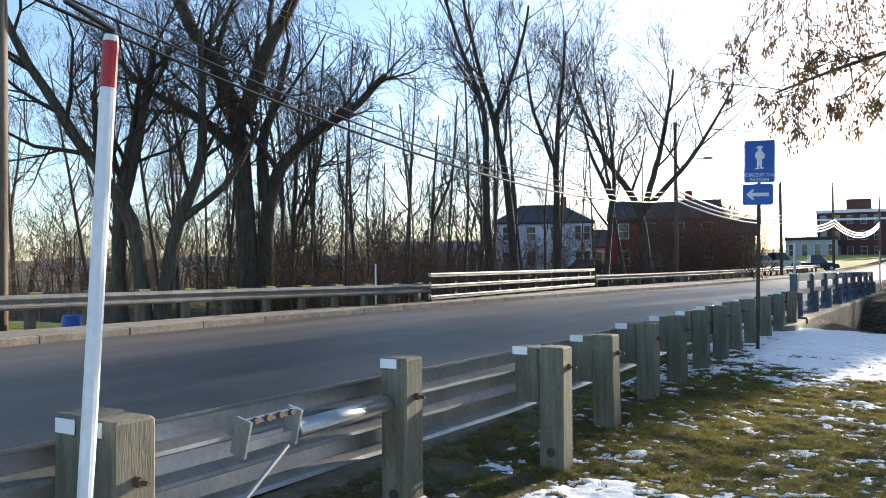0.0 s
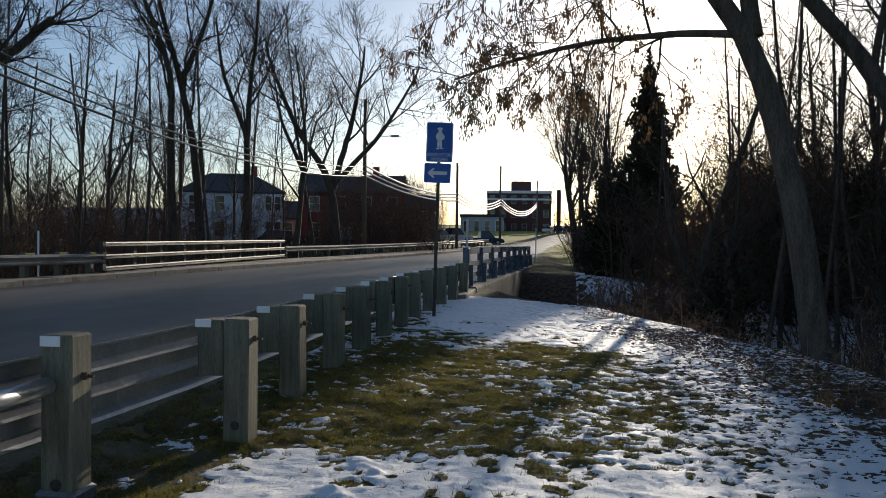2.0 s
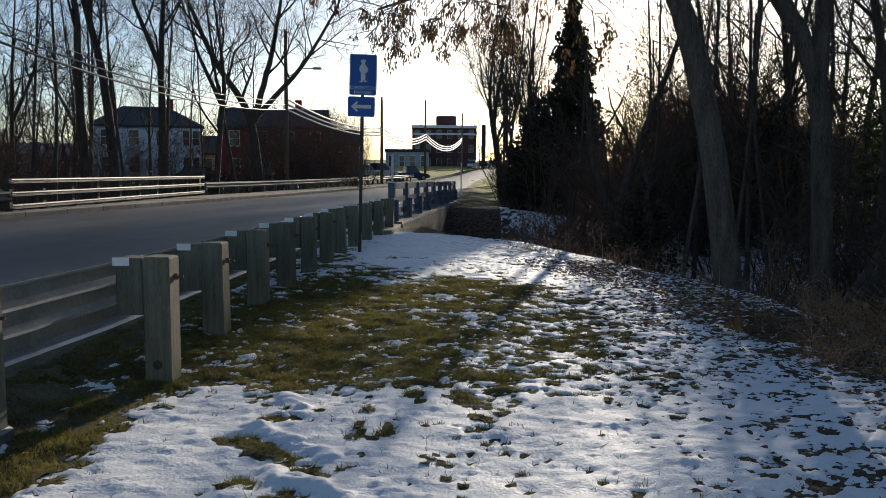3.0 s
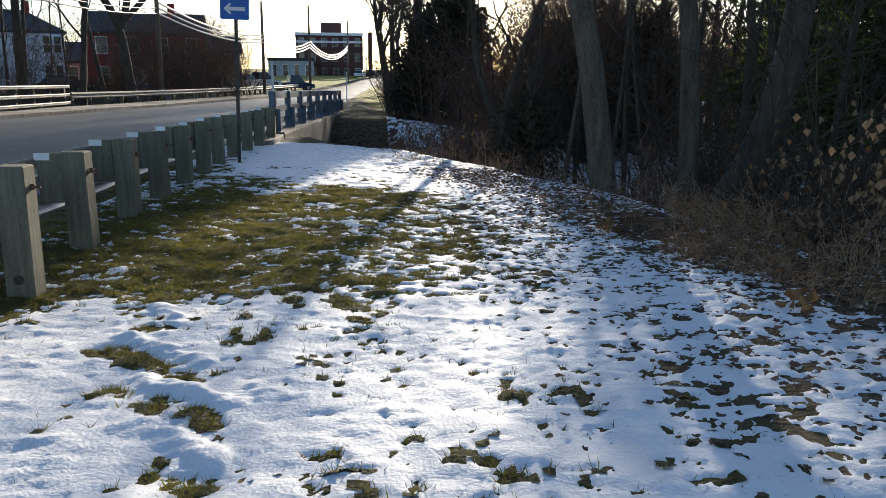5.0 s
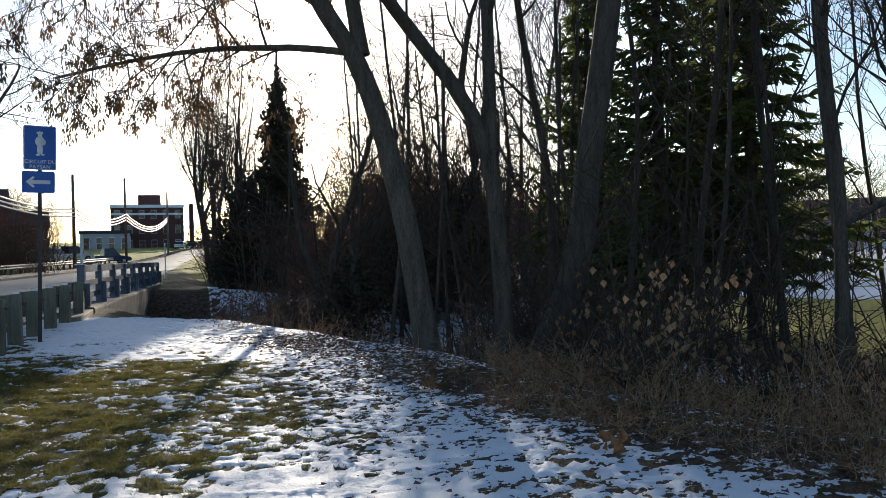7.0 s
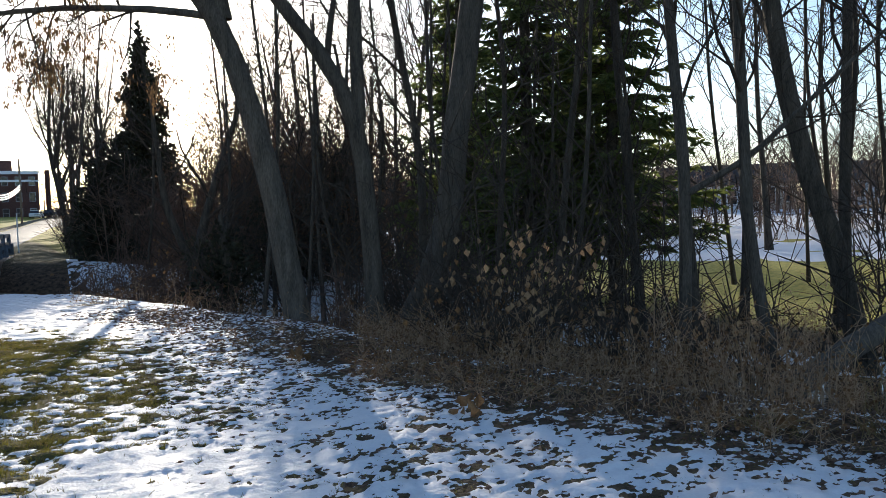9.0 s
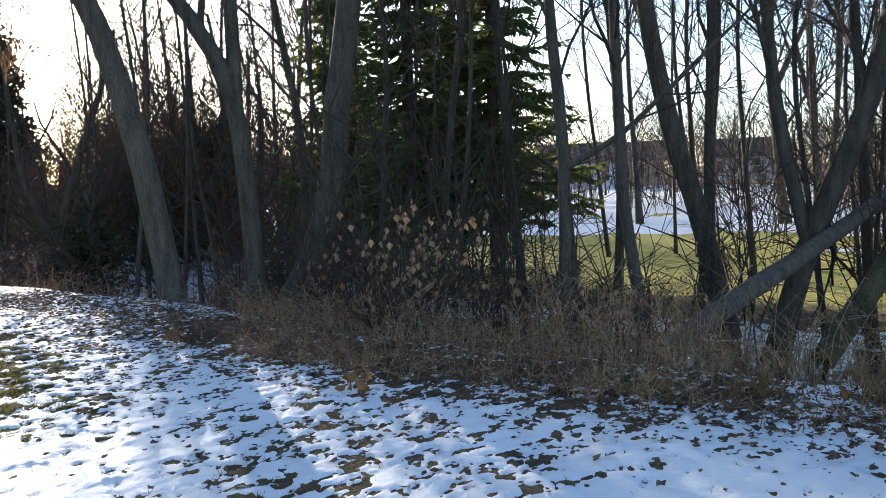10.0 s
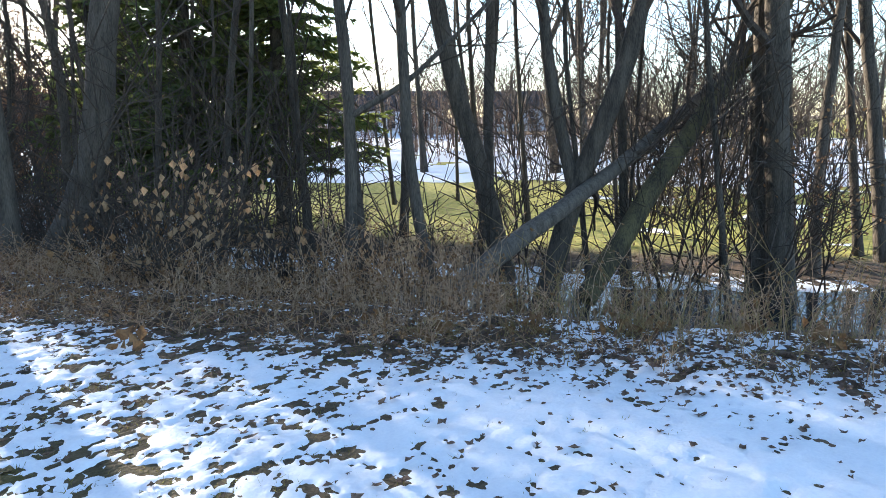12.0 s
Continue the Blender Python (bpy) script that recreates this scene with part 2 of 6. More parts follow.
# ---------------------------------------------------------------- geometry helpers
class Geo:
    """Collects vertices and faces of one mesh."""

    def __init__(self):
        self.v, self.f, self.n = [], [], 0

    def add(self, verts, faces):
        verts = np.asarray(verts, float)
        self.v.append(verts)
        self.f.extend([tuple(i + self.n for i in f) for f in faces])
        self.n += len(verts)

    def tube(self, pts, radii, sides=5, cap=False):
        pts = np.asarray(pts, float)
        radii = np.asarray(radii, float)
        d = pts[-1] - pts[0]
        d = d / (np.linalg.norm(d) + 1e-9)
        u = np.cross(d, (0.3, 0.9, 0.2) if abs(d[0]) > 0.5 else (0.9, 0.2, 0.3))
        u /= np.linalg.norm(u)
        w = np.cross(d, u)
        a = np.arange(sides) * 2 * math.pi / sides
        ring = np.outer(np.cos(a), u) + np.outer(np.sin(a), w)
        v = (pts[:, None, :] + radii[:, None, None] * ring[None]).reshape(-1, 3)
        fs, o = [], self.n
        for k in range(len(pts) - 1):
            b = o + k * sides
            for s in range(sides):
                t = (s + 1) % sides
                fs.append((b + s, b + t, b + sides + t, b + sides + s))
        if cap:
            fs.append(tuple(o + s for s in range(sides))[::-1])
            fs.append(tuple(o + (len(pts) - 1) * sides + s for s in range(sides)))
        self.v.append(v)
        self.f.extend(fs)
        self.n += len(v)

    def box(self, lo, hi, m=None, bev=0.0):
        """A box, with its upright and top edges chamfered where bev is given."""
        (x0, y0, z0), (x1, y1, z1) = lo, hi
        if not bev:
            v = [(x0, y0, z0), (x1, y0, z0), (x1, y1, z0), (x0, y1, z0), (x0, y0, z1), (x1, y0, z1), (x1, y1, z1), (x0, y1, z1)]
            f = [(3, 2, 1, 0), (4, 5, 6, 7), (0, 1, 5, 4), (1, 2, 6, 5), (2, 3, 7, 6), (3, 0, 4, 7)]
        else:
            def loop(z, i):
                c = bev
                return [(x0 + i + c, y0 + i, z), (x1 - i - c, y0 + i, z), (x1 - i, y0 + i + c, z), (x1 - i, y1 - i - c, z), (x1 - i - c, y1 - i, z), (x0 + i + c, y1 - i, z), (x0 + i, y1 - i - c, z), (x0 + i, y0 + i + c, z)]
            v = loop(z0, 0) + loop(z1 - bev, 0) + loop(z1, bev)
            f = [tuple(range(8))[::-1], tuple(range(16, 24))]
            for k in (0, 8):
                f += [(k + s, k + (s + 1) % 8, k + 8 + (s + 1) % 8, k + 8 + s) for s in range(8)]
        v = np.array(v, float)
        if m is not None:
            mm = np.array(m)
            v = v @ mm[:3, :3].T + mm[:3, 3]
        self.add(v, f)

    def sweep(self, prof, path, closed=True):
        """A cross-section (across, up) carried along a line in the plan (x, y, z)."""
        path = np.asarray(path, float)
        k = len(prof)
        t = np.gradient(path[:, :2], axis=0)
        t /= np.linalg.norm(t, axis=1)[:, None]
        side = np.stack([t[:, 1], -t[:, 0]], 1)
        v = []
        for p, s in zip(path, side):
            v += [(p[0] + s[0] * a, p[1] + s[1] * a, p[2] + b) for a, b in prof]
        f = []
        for i in range(len(path) - 1):
            for j in range(k if closed else k - 1):
                q = (j + 1) % k
                f.append((i * k + j, i * k + q, (i + 1) * k + q, (i + 1) * k + j))
        if closed:
            f += [tuple(range(k))[::-1], tuple((len(path) - 1) * k + j for j in range(k))]
        self.add(v, f)

    def mesh(self, name, material, smooth=False):
        me = bpy.data.meshes.new(name)
        v = np.concatenate(self.v) if self.v else np.zeros((0, 3))
        me.from_pydata(v.tolist(), [], self.f)
        me.materials.append(material)
        if smooth:
            me.polygons.foreach_set("use_smooth", [True] * len(me.polygons))
        me.update()
        return me

    def ob(self, name, material, parent=None, label="", smooth=False):
        o = new(name, self.mesh(name, material, smooth))
        if parent is not None:
            o.parent = parent
        return tagged(o, label) if label else o


def thing(name, label, category, at=(0, 0, 0), turn=0.0, group="", kind=""):
    e = new(name)
    e.empty_display_size = 0.1
    e.matrix_basis = pose(*at, 0, 0, turn)
    return tagged(e, label, category, group, kind)


def share(name, me, parent, m):
    """Another part on the same mesh."""
    o = new(name, me)
    o.parent = parent
    o.matrix_basis = m
    return o


def lattice(x, y, seed):
    h = np.sin(x * 127.1 + y * 311.7 + seed * 74.7) * 43758.5453
    return h - np.floor(h)


def vnoise(x, y, seed=0):
    xi, yi = np.floor(x), np.floor(y)
    fx, fy = x - xi, y - yi
    fx, fy = fx * fx * (3 - 2 * fx), fy * fy * (3 - 2 * fy)
    a, b = lattice(xi, yi, seed), lattice(xi + 1, yi, seed)
    c, d = lattice(xi, yi + 1, seed), lattice(xi + 1, yi + 1, seed)
    return (a * (1 - fx) + b * fx) * (1 - fy) + (c * (1 - fx) + d * fx) * fy


def fbm(x, y, scale, octaves=3, seed=0):
    s, amp, tot = 0, 1.0, 0
    for k in range(octaves):
        s = s + amp * vnoise(x * scale * 2**k + 13.7 * k, y * scale * 2**k - 7.1 * k, seed + k)
        tot += amp
        amp *= 0.55
    return s / tot


def smooth(a, b, x):
    t = np.clip((x - a) / (b - a), 0, 1)
    return t * t * (3 - 2 * t)


# ---------------------------------------------------------------- the lie of the land
ROAD_Y = [-60, 5, 14, 21.5, 41, 60, 80, 110, 145, 200, 400]
ROAD_RIGHT = [-3.45, -3.45, -3.35, -2.6, -1.6, -1.0, -0.3, 1.2, 5, 14, 50]
ROAD_LEFT = [-13.9, -13.9, -13.9, -13.55, -11.3, -8.6, -6.2, -3.2, 0, 7, 42]
HEIGHT_Y, HEIGHT_Z = [-60, 45, 70, 93, 120, 145, 200, 400], [0.2, 0.2, 0.3, 0.55, 1.1, 1.9, 3.3, 7.5]
CREEK = np.array([(26, -26, -1.5), (15.5, -5, -1.4), (11.2, 2, -1.35), (9.2, 7.5, -1.4), (8.0, 13, -1.5), (5.0, 21, -1.9), (0.5, 28, -2.3), (-8, 31, -2.4), (-18, 30, -2.0), (-30, 26, -1.6), (-48, 26, -1.5), (-120, 10, -1.4)])


def road_z(y):
    return np.interp(y, HEIGHT_Y, HEIGHT_Z)


def creek_at(x, y):
    best, bed = np.full(np.shape(x), 1e9), np.zeros(np.shape(x))
    for a, b in zip(CREEK[:-1], CREEK[1:]):
        d = b[:2] - a[:2]
        t = np.clip(((x - a[0]) * d[0] + (y - a[1]) * d[1]) / (d @ d), 0, 1)
        r = np.hypot(x - a[0] - t * d[0], y - a[1] - t * d[1])
        bed = np.where(r < best, a[2] + t * (b[2] - a[2]), bed)
        best = np.minimum(r, best)
    return best, bed


def land(x, y):
    x, y = np.asarray(x, float), np.asarray(y, float)
    right, left = np.interp(y, ROAD_Y, ROAD_RIGHT), np.interp(y, ROAD_Y, ROAD_LEFT)
    d, bed = creek_at(x, y)
    r = np.hypot(x, y)
    far_side = smooth(8, 14, x + 0.25 * y - 1.5)
    base = far_side * (-1.05 + np.clip(r - 22, 0, 200) * 0.018) + smooth(-14, -19, x) * -0.6
    base = base + (fbm(x, y, 0.12, 3, 5) - 0.5) * 0.25 * smooth(3, 9, r)
    base = base + 0.09 * smooth(5, 10, y) * smooth(1.5, -1.5, x) * smooth(-13, -10, x)
    base = np.where(y > 56, base * smooth(80, 56, y) + (road_z(y) + np.where(x < left, 0.4, -0.1)) * smooth(56, 80, y), base)
    width = np.where(x < -14, 6.5, np.where(y > 18, 6.0, 5.2))
    k = smooth(1.0, width, d)
    z = bed * (1 - k) + base * k
    near_side = np.maximum(smooth(2.6, 0.2, x - right) * smooth(5.4, 9.0, y), smooth(0.5, 0.1, x - right))
    bank = np.where(x > right, near_side, smooth(2.6, 0.2, np.maximum(left - 3.2 - x, 0)))
    open_span = smooth(22, 24, y) * smooth(41, 39, y)
    z = z * (1 - bank * (1 - open_span)) + (road_z(y) - 0.018) * bank * (1 - open_span)
    return z


def land_at(x, y):
    return float(land(np.array([x]), np.array([y]))[0])


def axis(lo, hi, step, far):
    mid = np.arange(lo, hi + step / 2, step)
    out = step * np.cumsum(1.22 ** np.arange(1, 60))
    out = out[out < far]
    return np.concatenate([(lo - out)[::-1], mid, hi + out])


def sheet(name, xs, ys, zs, material, keep=None):
    nx, ny = len(xs), len(ys)
    X, Y = np.meshgrid(xs, ys)
    v = np.stack([X, Y, zs], -1).reshape(-1, 3)
    i = (np.arange(ny - 1)[:, None] * nx + np.arange(nx - 1)[None]).ravel()
    f = np.stack([i, i + 1, i + nx + 1, i + nx], 1)
    if keep is not None:
        kk = keep.ravel()
        f = f[kk[f].any(1)]
        used = np.unique(f)
        remap = np.zeros(len(v), int)
        remap[used] = np.arange(len(used))
        v, f = v[used], remap[f]
    me = bpy.data.meshes.new(name)
    me.vertices.add(len(v))
    me.vertices.foreach_set("co", v.ravel())
    me.loops.add(len(f) * 4)
    me.loops.foreach_set("vertex_index", f.ravel().astype(np.int32))
    me.polygons.add(len(f))
    me.polygons.foreach_set("loop_start", np.arange(0, len(f) * 4, 4, dtype=np.int32))
    me.update(calc_edges=True)
    me.polygons.foreach_set("use_smooth", [True] * len(f))
    me.materials.append(material)
    return new(name, me)


gx, gy = axis(-26, 24, 0.2, 3000), axis(-4, 50, 0.2, 3000)
GX, GY = np.meshgrid(gx, gy)
GZ = land(GX, GY)
near = smooth(30, 12, np.hypot(GX, GY))
GZ = GZ + near * (fbm(GX, GY, 2.2, 3, 9) - 0.5) * 0.05
ground = tagged(sheet("ground", gx, gy, GZ, TURF), "rough winter turf with leaf litter, falling to a creek", "ground", kind="structure")
d_creek, _ = creek_at(GX, GY)
edge = 1 - smooth(4.6, 7.0, d_creek + 1.2 * (fbm(GX, GY, 0.6, 3, 3) - 0.5))
lawn = smooth(13.5, 15.5, GX + 0.25 * GY - 1.2) * smooth(4.5, 6, d_creek)
lawn = np.maximum(lawn, smooth(-16.5, -17.5, GX) * smooth(4.5, 6, d_creek) * smooth(40, 25, GY))
wood = smooth(30, 45, GY) * (GX > 2)
cover = np.zeros((GX.size, 4), np.float32)
cover[:, 0] = np.clip(edge * (1 - lawn) + wood + 0.65 * smooth(0.4, 2.6, GX) * smooth(20, 12, GY) * (1 - lawn), 0, 1).ravel()
cover[:, 1] = np.clip(lawn * (1 - wood), 0, 1).ravel()
cover[:, 2] = (smooth(1.0, 0.2, np.abs(np.minimum(GX - np.interp(GY, ROAD_Y, ROAD_RIGHT), 3) - 0.3)) * 0.5 * smooth(26, 20, GY)).ravel()
cover[:, 3] = 1
ca = ground.data.color_attributes.new("cover", "FLOAT_COLOR", "POINT")
ca.data.foreach_set("color", cover.ravel())


# scraped-up ridges of snow with bare turf beside them
RIDGES = [((-1.19, 4.07), (-0.69, 3.66)), ((-1.47, 4.73), (-0.97, 4.32)), ((-0.87, 3.34), (-0.66, 3.08)), ((-1.46, 5.42), (-1.27, 5.14))]


def snow_cover(x, y):
    """How thick the snow lies, from bare to full."""
    d, _ = creek_at(x, y)
    c = np.full(np.shape(x), 0.59)
    wav = 0.5 * (fbm(x, y, 1.1, 2, 73) - 0.5)
    strip = smooth(-2.1, -2.45, x + wav) * smooth(6.2, 5.2, y)
    belt = smooth(5.2, 5.9, y + wav) * smooth(0.7, -0.5, x - 0.15 * (y - 6) + wav) * smooth(0.4, -0.6, y - 8.9 - 3 * (x + 2.74)) * smooth(11.8, 10.4, y + wav)
    c = c - 0.27 * belt - 0.45 * strip * (1 - belt)
    c = c - 0.10 * smooth(6.4, 7.4, y) * smooth(11.2, 10.2, y) * smooth(2.8, 1.2, x) * (1 - belt)
    c = c + 0.25 * smooth(5.9, 5.0, y) * smooth(2.2, 0.6, x) * (1 - strip)
    for (x0, y0), (x1, y1) in RIDGES:
        t = np.clip(((x - x0) * (x1 - x0) + (y - y0) * (y1 - y0)) / ((x1 - x0) ** 2 + (y1 - y0) ** 2), 0, 1)
        r = np.hypot(x - x0 - t * (x1 - x0), y - y0 - t * (y1 - y0))
        q = np.hypot(x + 0.08 - x0 - t * (x1 - x0), y + 0.2 - y0 - t * (y1 - y0))
        c = c - 0.55 * smooth(0.18, 0.06, q + 0.12 * (fbm(x, y, 7.0, 2, 79) - 0.5)) + 0.75 * smooth(0.12, 0.02, r + 0.12 * (fbm(x, y, 9.0, 2, 77) - 0.5))
    c = c + 0.30 * smooth(10.6, 11.8, y + 0.5 * x) * smooth(-2.3, -1.6, x)
    c = c + 0.16 * smooth(2.4, 4.6, x) * smooth(4.6, 2.6, y) + 0.14 * smooth(2.6, 0.8, y - 0.2 * x) * smooth(2.4, 3.4, x)
    c = c - 0.40 * smooth(7.0, 5.6, d)
    out = np.hypot(x - 1.5, y - 3.0) + 3.0 * (fbm(x, y, 0.5, 3, 78) - 0.5)
    c = c - 0.9 * smooth(8.0, 11.0, out) * smooth(3.0, 1.0, y)
    c = c + 0.42 * smooth(3.4, 2.2, d) + 0.42 * smooth(16.5, 18, y) * smooth(1.2, 2.5, x) * smooth(13, 10, d) * smooth(36, 30, y)
    return c


def snow_field(x, y):
    """Thickness with its patches, tufts and footprints."""
    u, w = x + 0.09 * fbm(x, y, 3.0, 2, 71), y + 0.09 * fbm(x, y, 3.0, 2, 72)
    calm = 1 - 0.65 * smooth(0.6, 2.0, x)
    tuft = calm * (0.50 * (fbm(u, w, 2.1, 3, 21) - 0.5) + 0.26 * (fbm(x * 0.8, y * 1.2, 0.8, 2, 31) - 0.5)) + 1.05 * (fbm(u, w * 1.35, 10.0, 3, 41) - 0.5) + 0.70 * (fbm(x, y, 33, 2, 42) - 0.5)
    return snow_cover(x, y) + tuft


def snow_sheet(name, xs, ys, keep, label):
    X, Y = np.meshgrid(xs, ys)
    z = land(X, Y) + smooth(30, 12, np.hypot(X, Y)) * (fbm(X, Y, 2.2, 3, 9) - 0.5) * 0.05
    c = snow_field(X, Y)
    h = np.clip((c - 0.47) * 0.07, -0.025, 0.012) + 0.038 * np.clip(c - 1.05, 0, 0.8) + 0.018 * (fbm(X, Y * 1.6, 7.5, 3, 51) - 0.5)
    o = sheet(name, xs, ys, z + h, SNOW, keep(X, Y) & (h > -0.012))
    return tagged(o, label, "snow", kind="stuff")


snow_sheet("snow", np.arange(-3.1, 7.4, 0.025), np.arange(-1.2, 18.6, 0.025), lambda x, y: (x > -3.0) & ((y > 1.0) | (x > 2.4)) & (creek_at(x, y)[0] > 3.2), "thin trodden snow with grass showing through")
snow_sheet("snow", np.arange(-3.1, 14, 0.06), np.arange(-11, 4, 0.06), lambda x, y: (x > -2.6) & ~((x < 7.35) & (y > -1.15) & ((y > 1.03) | (x > 2.43))) & (creek_at(x, y)[0] > 3.2), "thin patchy snow on rough grass")
snow_sheet("creek_snow", np.arange(-2.4, 24, 0.12), np.arange(-8, 45, 0.12), lambda x, y: (x > np.interp(y, ROAD_Y, ROAD_RIGHT) + 0.3) & ((creek_at(x, y)[0] < 3.4) | ((y > 16.5) & (creek_at(x, y)[0] < 13) & (x > 1) & (y < 36) & (x < 13))) & ~((y > 22) & (y < 41) & (x < 0)), "patchy snow on the creek bed below the trees")


def far_snow():
    xs, ys = np.arange(12, 75, 0.5), np.arange(-25, 70, 0.5)
    X, Y = np.meshgrid(xs, ys)
    az = np.degrees(np.arctan2(X, Y))
    r = np.hypot(X, Y)
    c = smooth(30, 37, r + 8 * (fbm(X, Y, 0.12, 3, 61) - 0.5)) * 0.5 + smooth(55, 66, az) * 0.22 * smooth(17, 20, r) - 0.33
    h = np.clip(c + 0.9 * (fbm(X, Y, 0.5, 3, 62) - 0.5), -0.2, 0.12)
    o = sheet("far_snow", xs, ys, land(X, Y) + h * 0.5, SNOW, (h > -0.05) & (creek_at(X, Y)[0] > 5))
    return tagged(o, "thin snow over the far lawns beyond the creek", "snow", kind="stuff")


far_snow()


def water():
    g = Geo()
    path = [(x, y, z + 0.12) for x, y, z in CREEK]
    g.sweep([(-3.6, 0.0), (3.6, 0.0)], path, closed=False)
    return tagged(g.ob("water", WATER), "shallow dark creek water between snowy banks", "water", kind="structure")


water()


# ---------------------------------------------------------------- road, pavement, kerb
def road_strip(name, ys, left, right, lift, material, label, category):
    v, f = [], []
    for y, a, b in zip(ys, left, right):
        for k in range(7):
            s = k / 6
            v.append((a + (b - a) * s, y, road_z(y) + lift + 0.06 * (1 - (2 * s - 1) ** 2)))
    for i in range(len(ys) - 1):
        for k in range(6):
            f.append((i * 7 + k, i * 7 + k + 1, i * 7 + k + 8, i * 7 + k + 7))
    g = Geo()
    g.add(v, f)
    return tagged(g.ob(name, material, smooth=True), label, category, kind="structure")


rys = np.concatenate([np.arange(-60, 60, 1.0), np.arange(60, 401, 5.0)])
rl, rr = np.interp(rys, ROAD_Y, ROAD_LEFT), np.interp(rys, ROAD_Y, ROAD_RIGHT)
road_strip("road", rys, rl, rr - 0.12, 0.0, ASPHALT, "worn dark asphalt road with pale tyre tracks", "road")


def line_at(y, off):
    return np.interp(y, ROAD_Y, ROAD_LEFT) + off


KERB_Y = np.concatenate([np.arange(-20, 60, 2.0), np.arange(60, 180, 6.0)])
WALK_W = lambda y: np.interp(y, [-20, 8, 23, 30, 41, 60, 95], [1.75, 1.7, 0.75, 1.9, 2.6, 2.6, 1.6])
kerb_stone = Geo()
kerb_stone.box((-0.09, -0.983, -0.2), (0.09, 0.987, 0.15), bev=0.016)
kerb_mesh = kerb_stone.mesh("kerb_stone", CONCRETE)
kerb = tagged(new("kerb"), "worn concrete kerb along the pavement", "kerb", kind="structure")
for i, y in enumerate(np.arange(-6, 90, 1.98)):
    a, b = line_at(y - 1, -0.09), line_at(y + 1, -0.09)
    turn = math.degrees(math.atan2(-(b - a), 2.0))
    share("kerb_stone", kerb_mesh, kerb, pose((a + b) / 2, y, float(road_z(y)) + random.uniform(-0.012, 0.008), 0, 0, turn))


def pavement():
    g = Geo()
    ys = np.arange(-20, 176, 1.5)
    top = tagged(new("pavement"), "cracked concrete pavement behind the kerb", "pavement", kind="structure")
    for k, y in enumerate(ys):
        g = Geo()
        a0, a1 = line_at(y, -0.2), line_at(y + 1.48, -0.2)
        w0, w1 = WALK_W(y), WALK_W(y + 1.48)
        z = float(road_z(y)) + 0.13 + random.uniform(-0.008, 0.012)
        v = [(a0 - w0, y, z), (a0, y, z), (a1, y + 1.48, z), (a1 - w1, y + 1.48, z)]
        v += [(x, q, z - 0.3) for x, q, z in v]
        g.add(v, [(0, 1, 2, 3), (4, 5, 1, 0), (5, 6, 2, 1), (6, 7, 3, 2), (7, 4, 0, 3)])
        g.ob("slab", CONCRETE, top)


pavement()


# ---------------------------------------------------------------- guardrails
def w_beam(t=0.006):
    """The W of a guardrail beam, bulging to -across."""
    out = [(0.0, 0.155), (-0.02, 0.145), (-0.075, 0.115), (-0.08, 0.075), (-0.02, 0.03), (0.0, 0.0), (-0.02, -0.03), (-0.08, -0.075), (-0.075, -0.115), (-0.02, -0.145), (0.0, -0.155)]
    back = [(a + t, b) for a, b in out[::-1]]
    return out + back


def thrie_beam(t=0.006):
    """The tall three-waved beam used beside bridges."""
    out = [(0.0, 0.255)]
    for c in (0.165, 0.0, -0.165):
        out += [(-0.015, c + 0.075), (-0.075, c + 0.05), (-0.08, c - 0.035), (-0.02, c - 0.07)]
    out.append((0.0, -0.255))
    return out + [(a + t, b) for a, b in out[::-1]]


def post_mesh(h, w=0.2, d=0.2, extra=0.5):
    g = Geo()
    g.box((-w / 2, -d / 2, -extra), (w / 2, d / 2, h), bev=0.012)
    return g.mesh("post", TIMBER)


def block_mesh(h, w=0.2, d=0.2):
    g = Geo()
    g.box((-w / 2, -d / 2, 0), (w / 2, d / 2, h), bev=0.01)
    return g.mesh("blockout", TIMBER)


def plate_mesh(w, h, t, material, name):
    g = Geo()
    g.box((-w / 2, -t / 2, -h / 2), (w / 2, t / 2, h / 2))
    return g.mesh(name, material)


def bolt_mesh(name="bolt"):
    g = Geo()
    g.tube([(0, 0, 0), (0.035, 0, 0)], [0.024, 0.024], 6, cap=True)
    g.tube([(0.03, 0, 0), (0.075, 0, 0)], [0.011, 0.011], 6, cap=True)
    return g.mesh(name, RUST)


def rail_parts(parent, path, z, prof, length, name="rail_beam", material=STEEL):
    """Lengths of beam end to end along the path, each lapped over the next."""
    path = np.asarray(path, float)
    s = np.concatenate([[0], np.cumsum(np.hypot(*np.diff(path[:, :2], axis=0).T))])
    n = max(1, round(s[-1] / length))
    for k in range(n):
        q = np.linspace(s[-1] * k / n - (0.1 if k else 0), s[-1] * (k + 1) / n, 5)
        g = Geo()
        pts = [(np.interp(v, s, path[:, 0]), np.interp(v, s, path[:, 1]), np.interp(v, s, path[:, 2]) + z) for v in q]
        g.sweep([(a - 0.006 * (k % 2), b) for a, b in prof], pts)
        g.ob(name, material, parent)


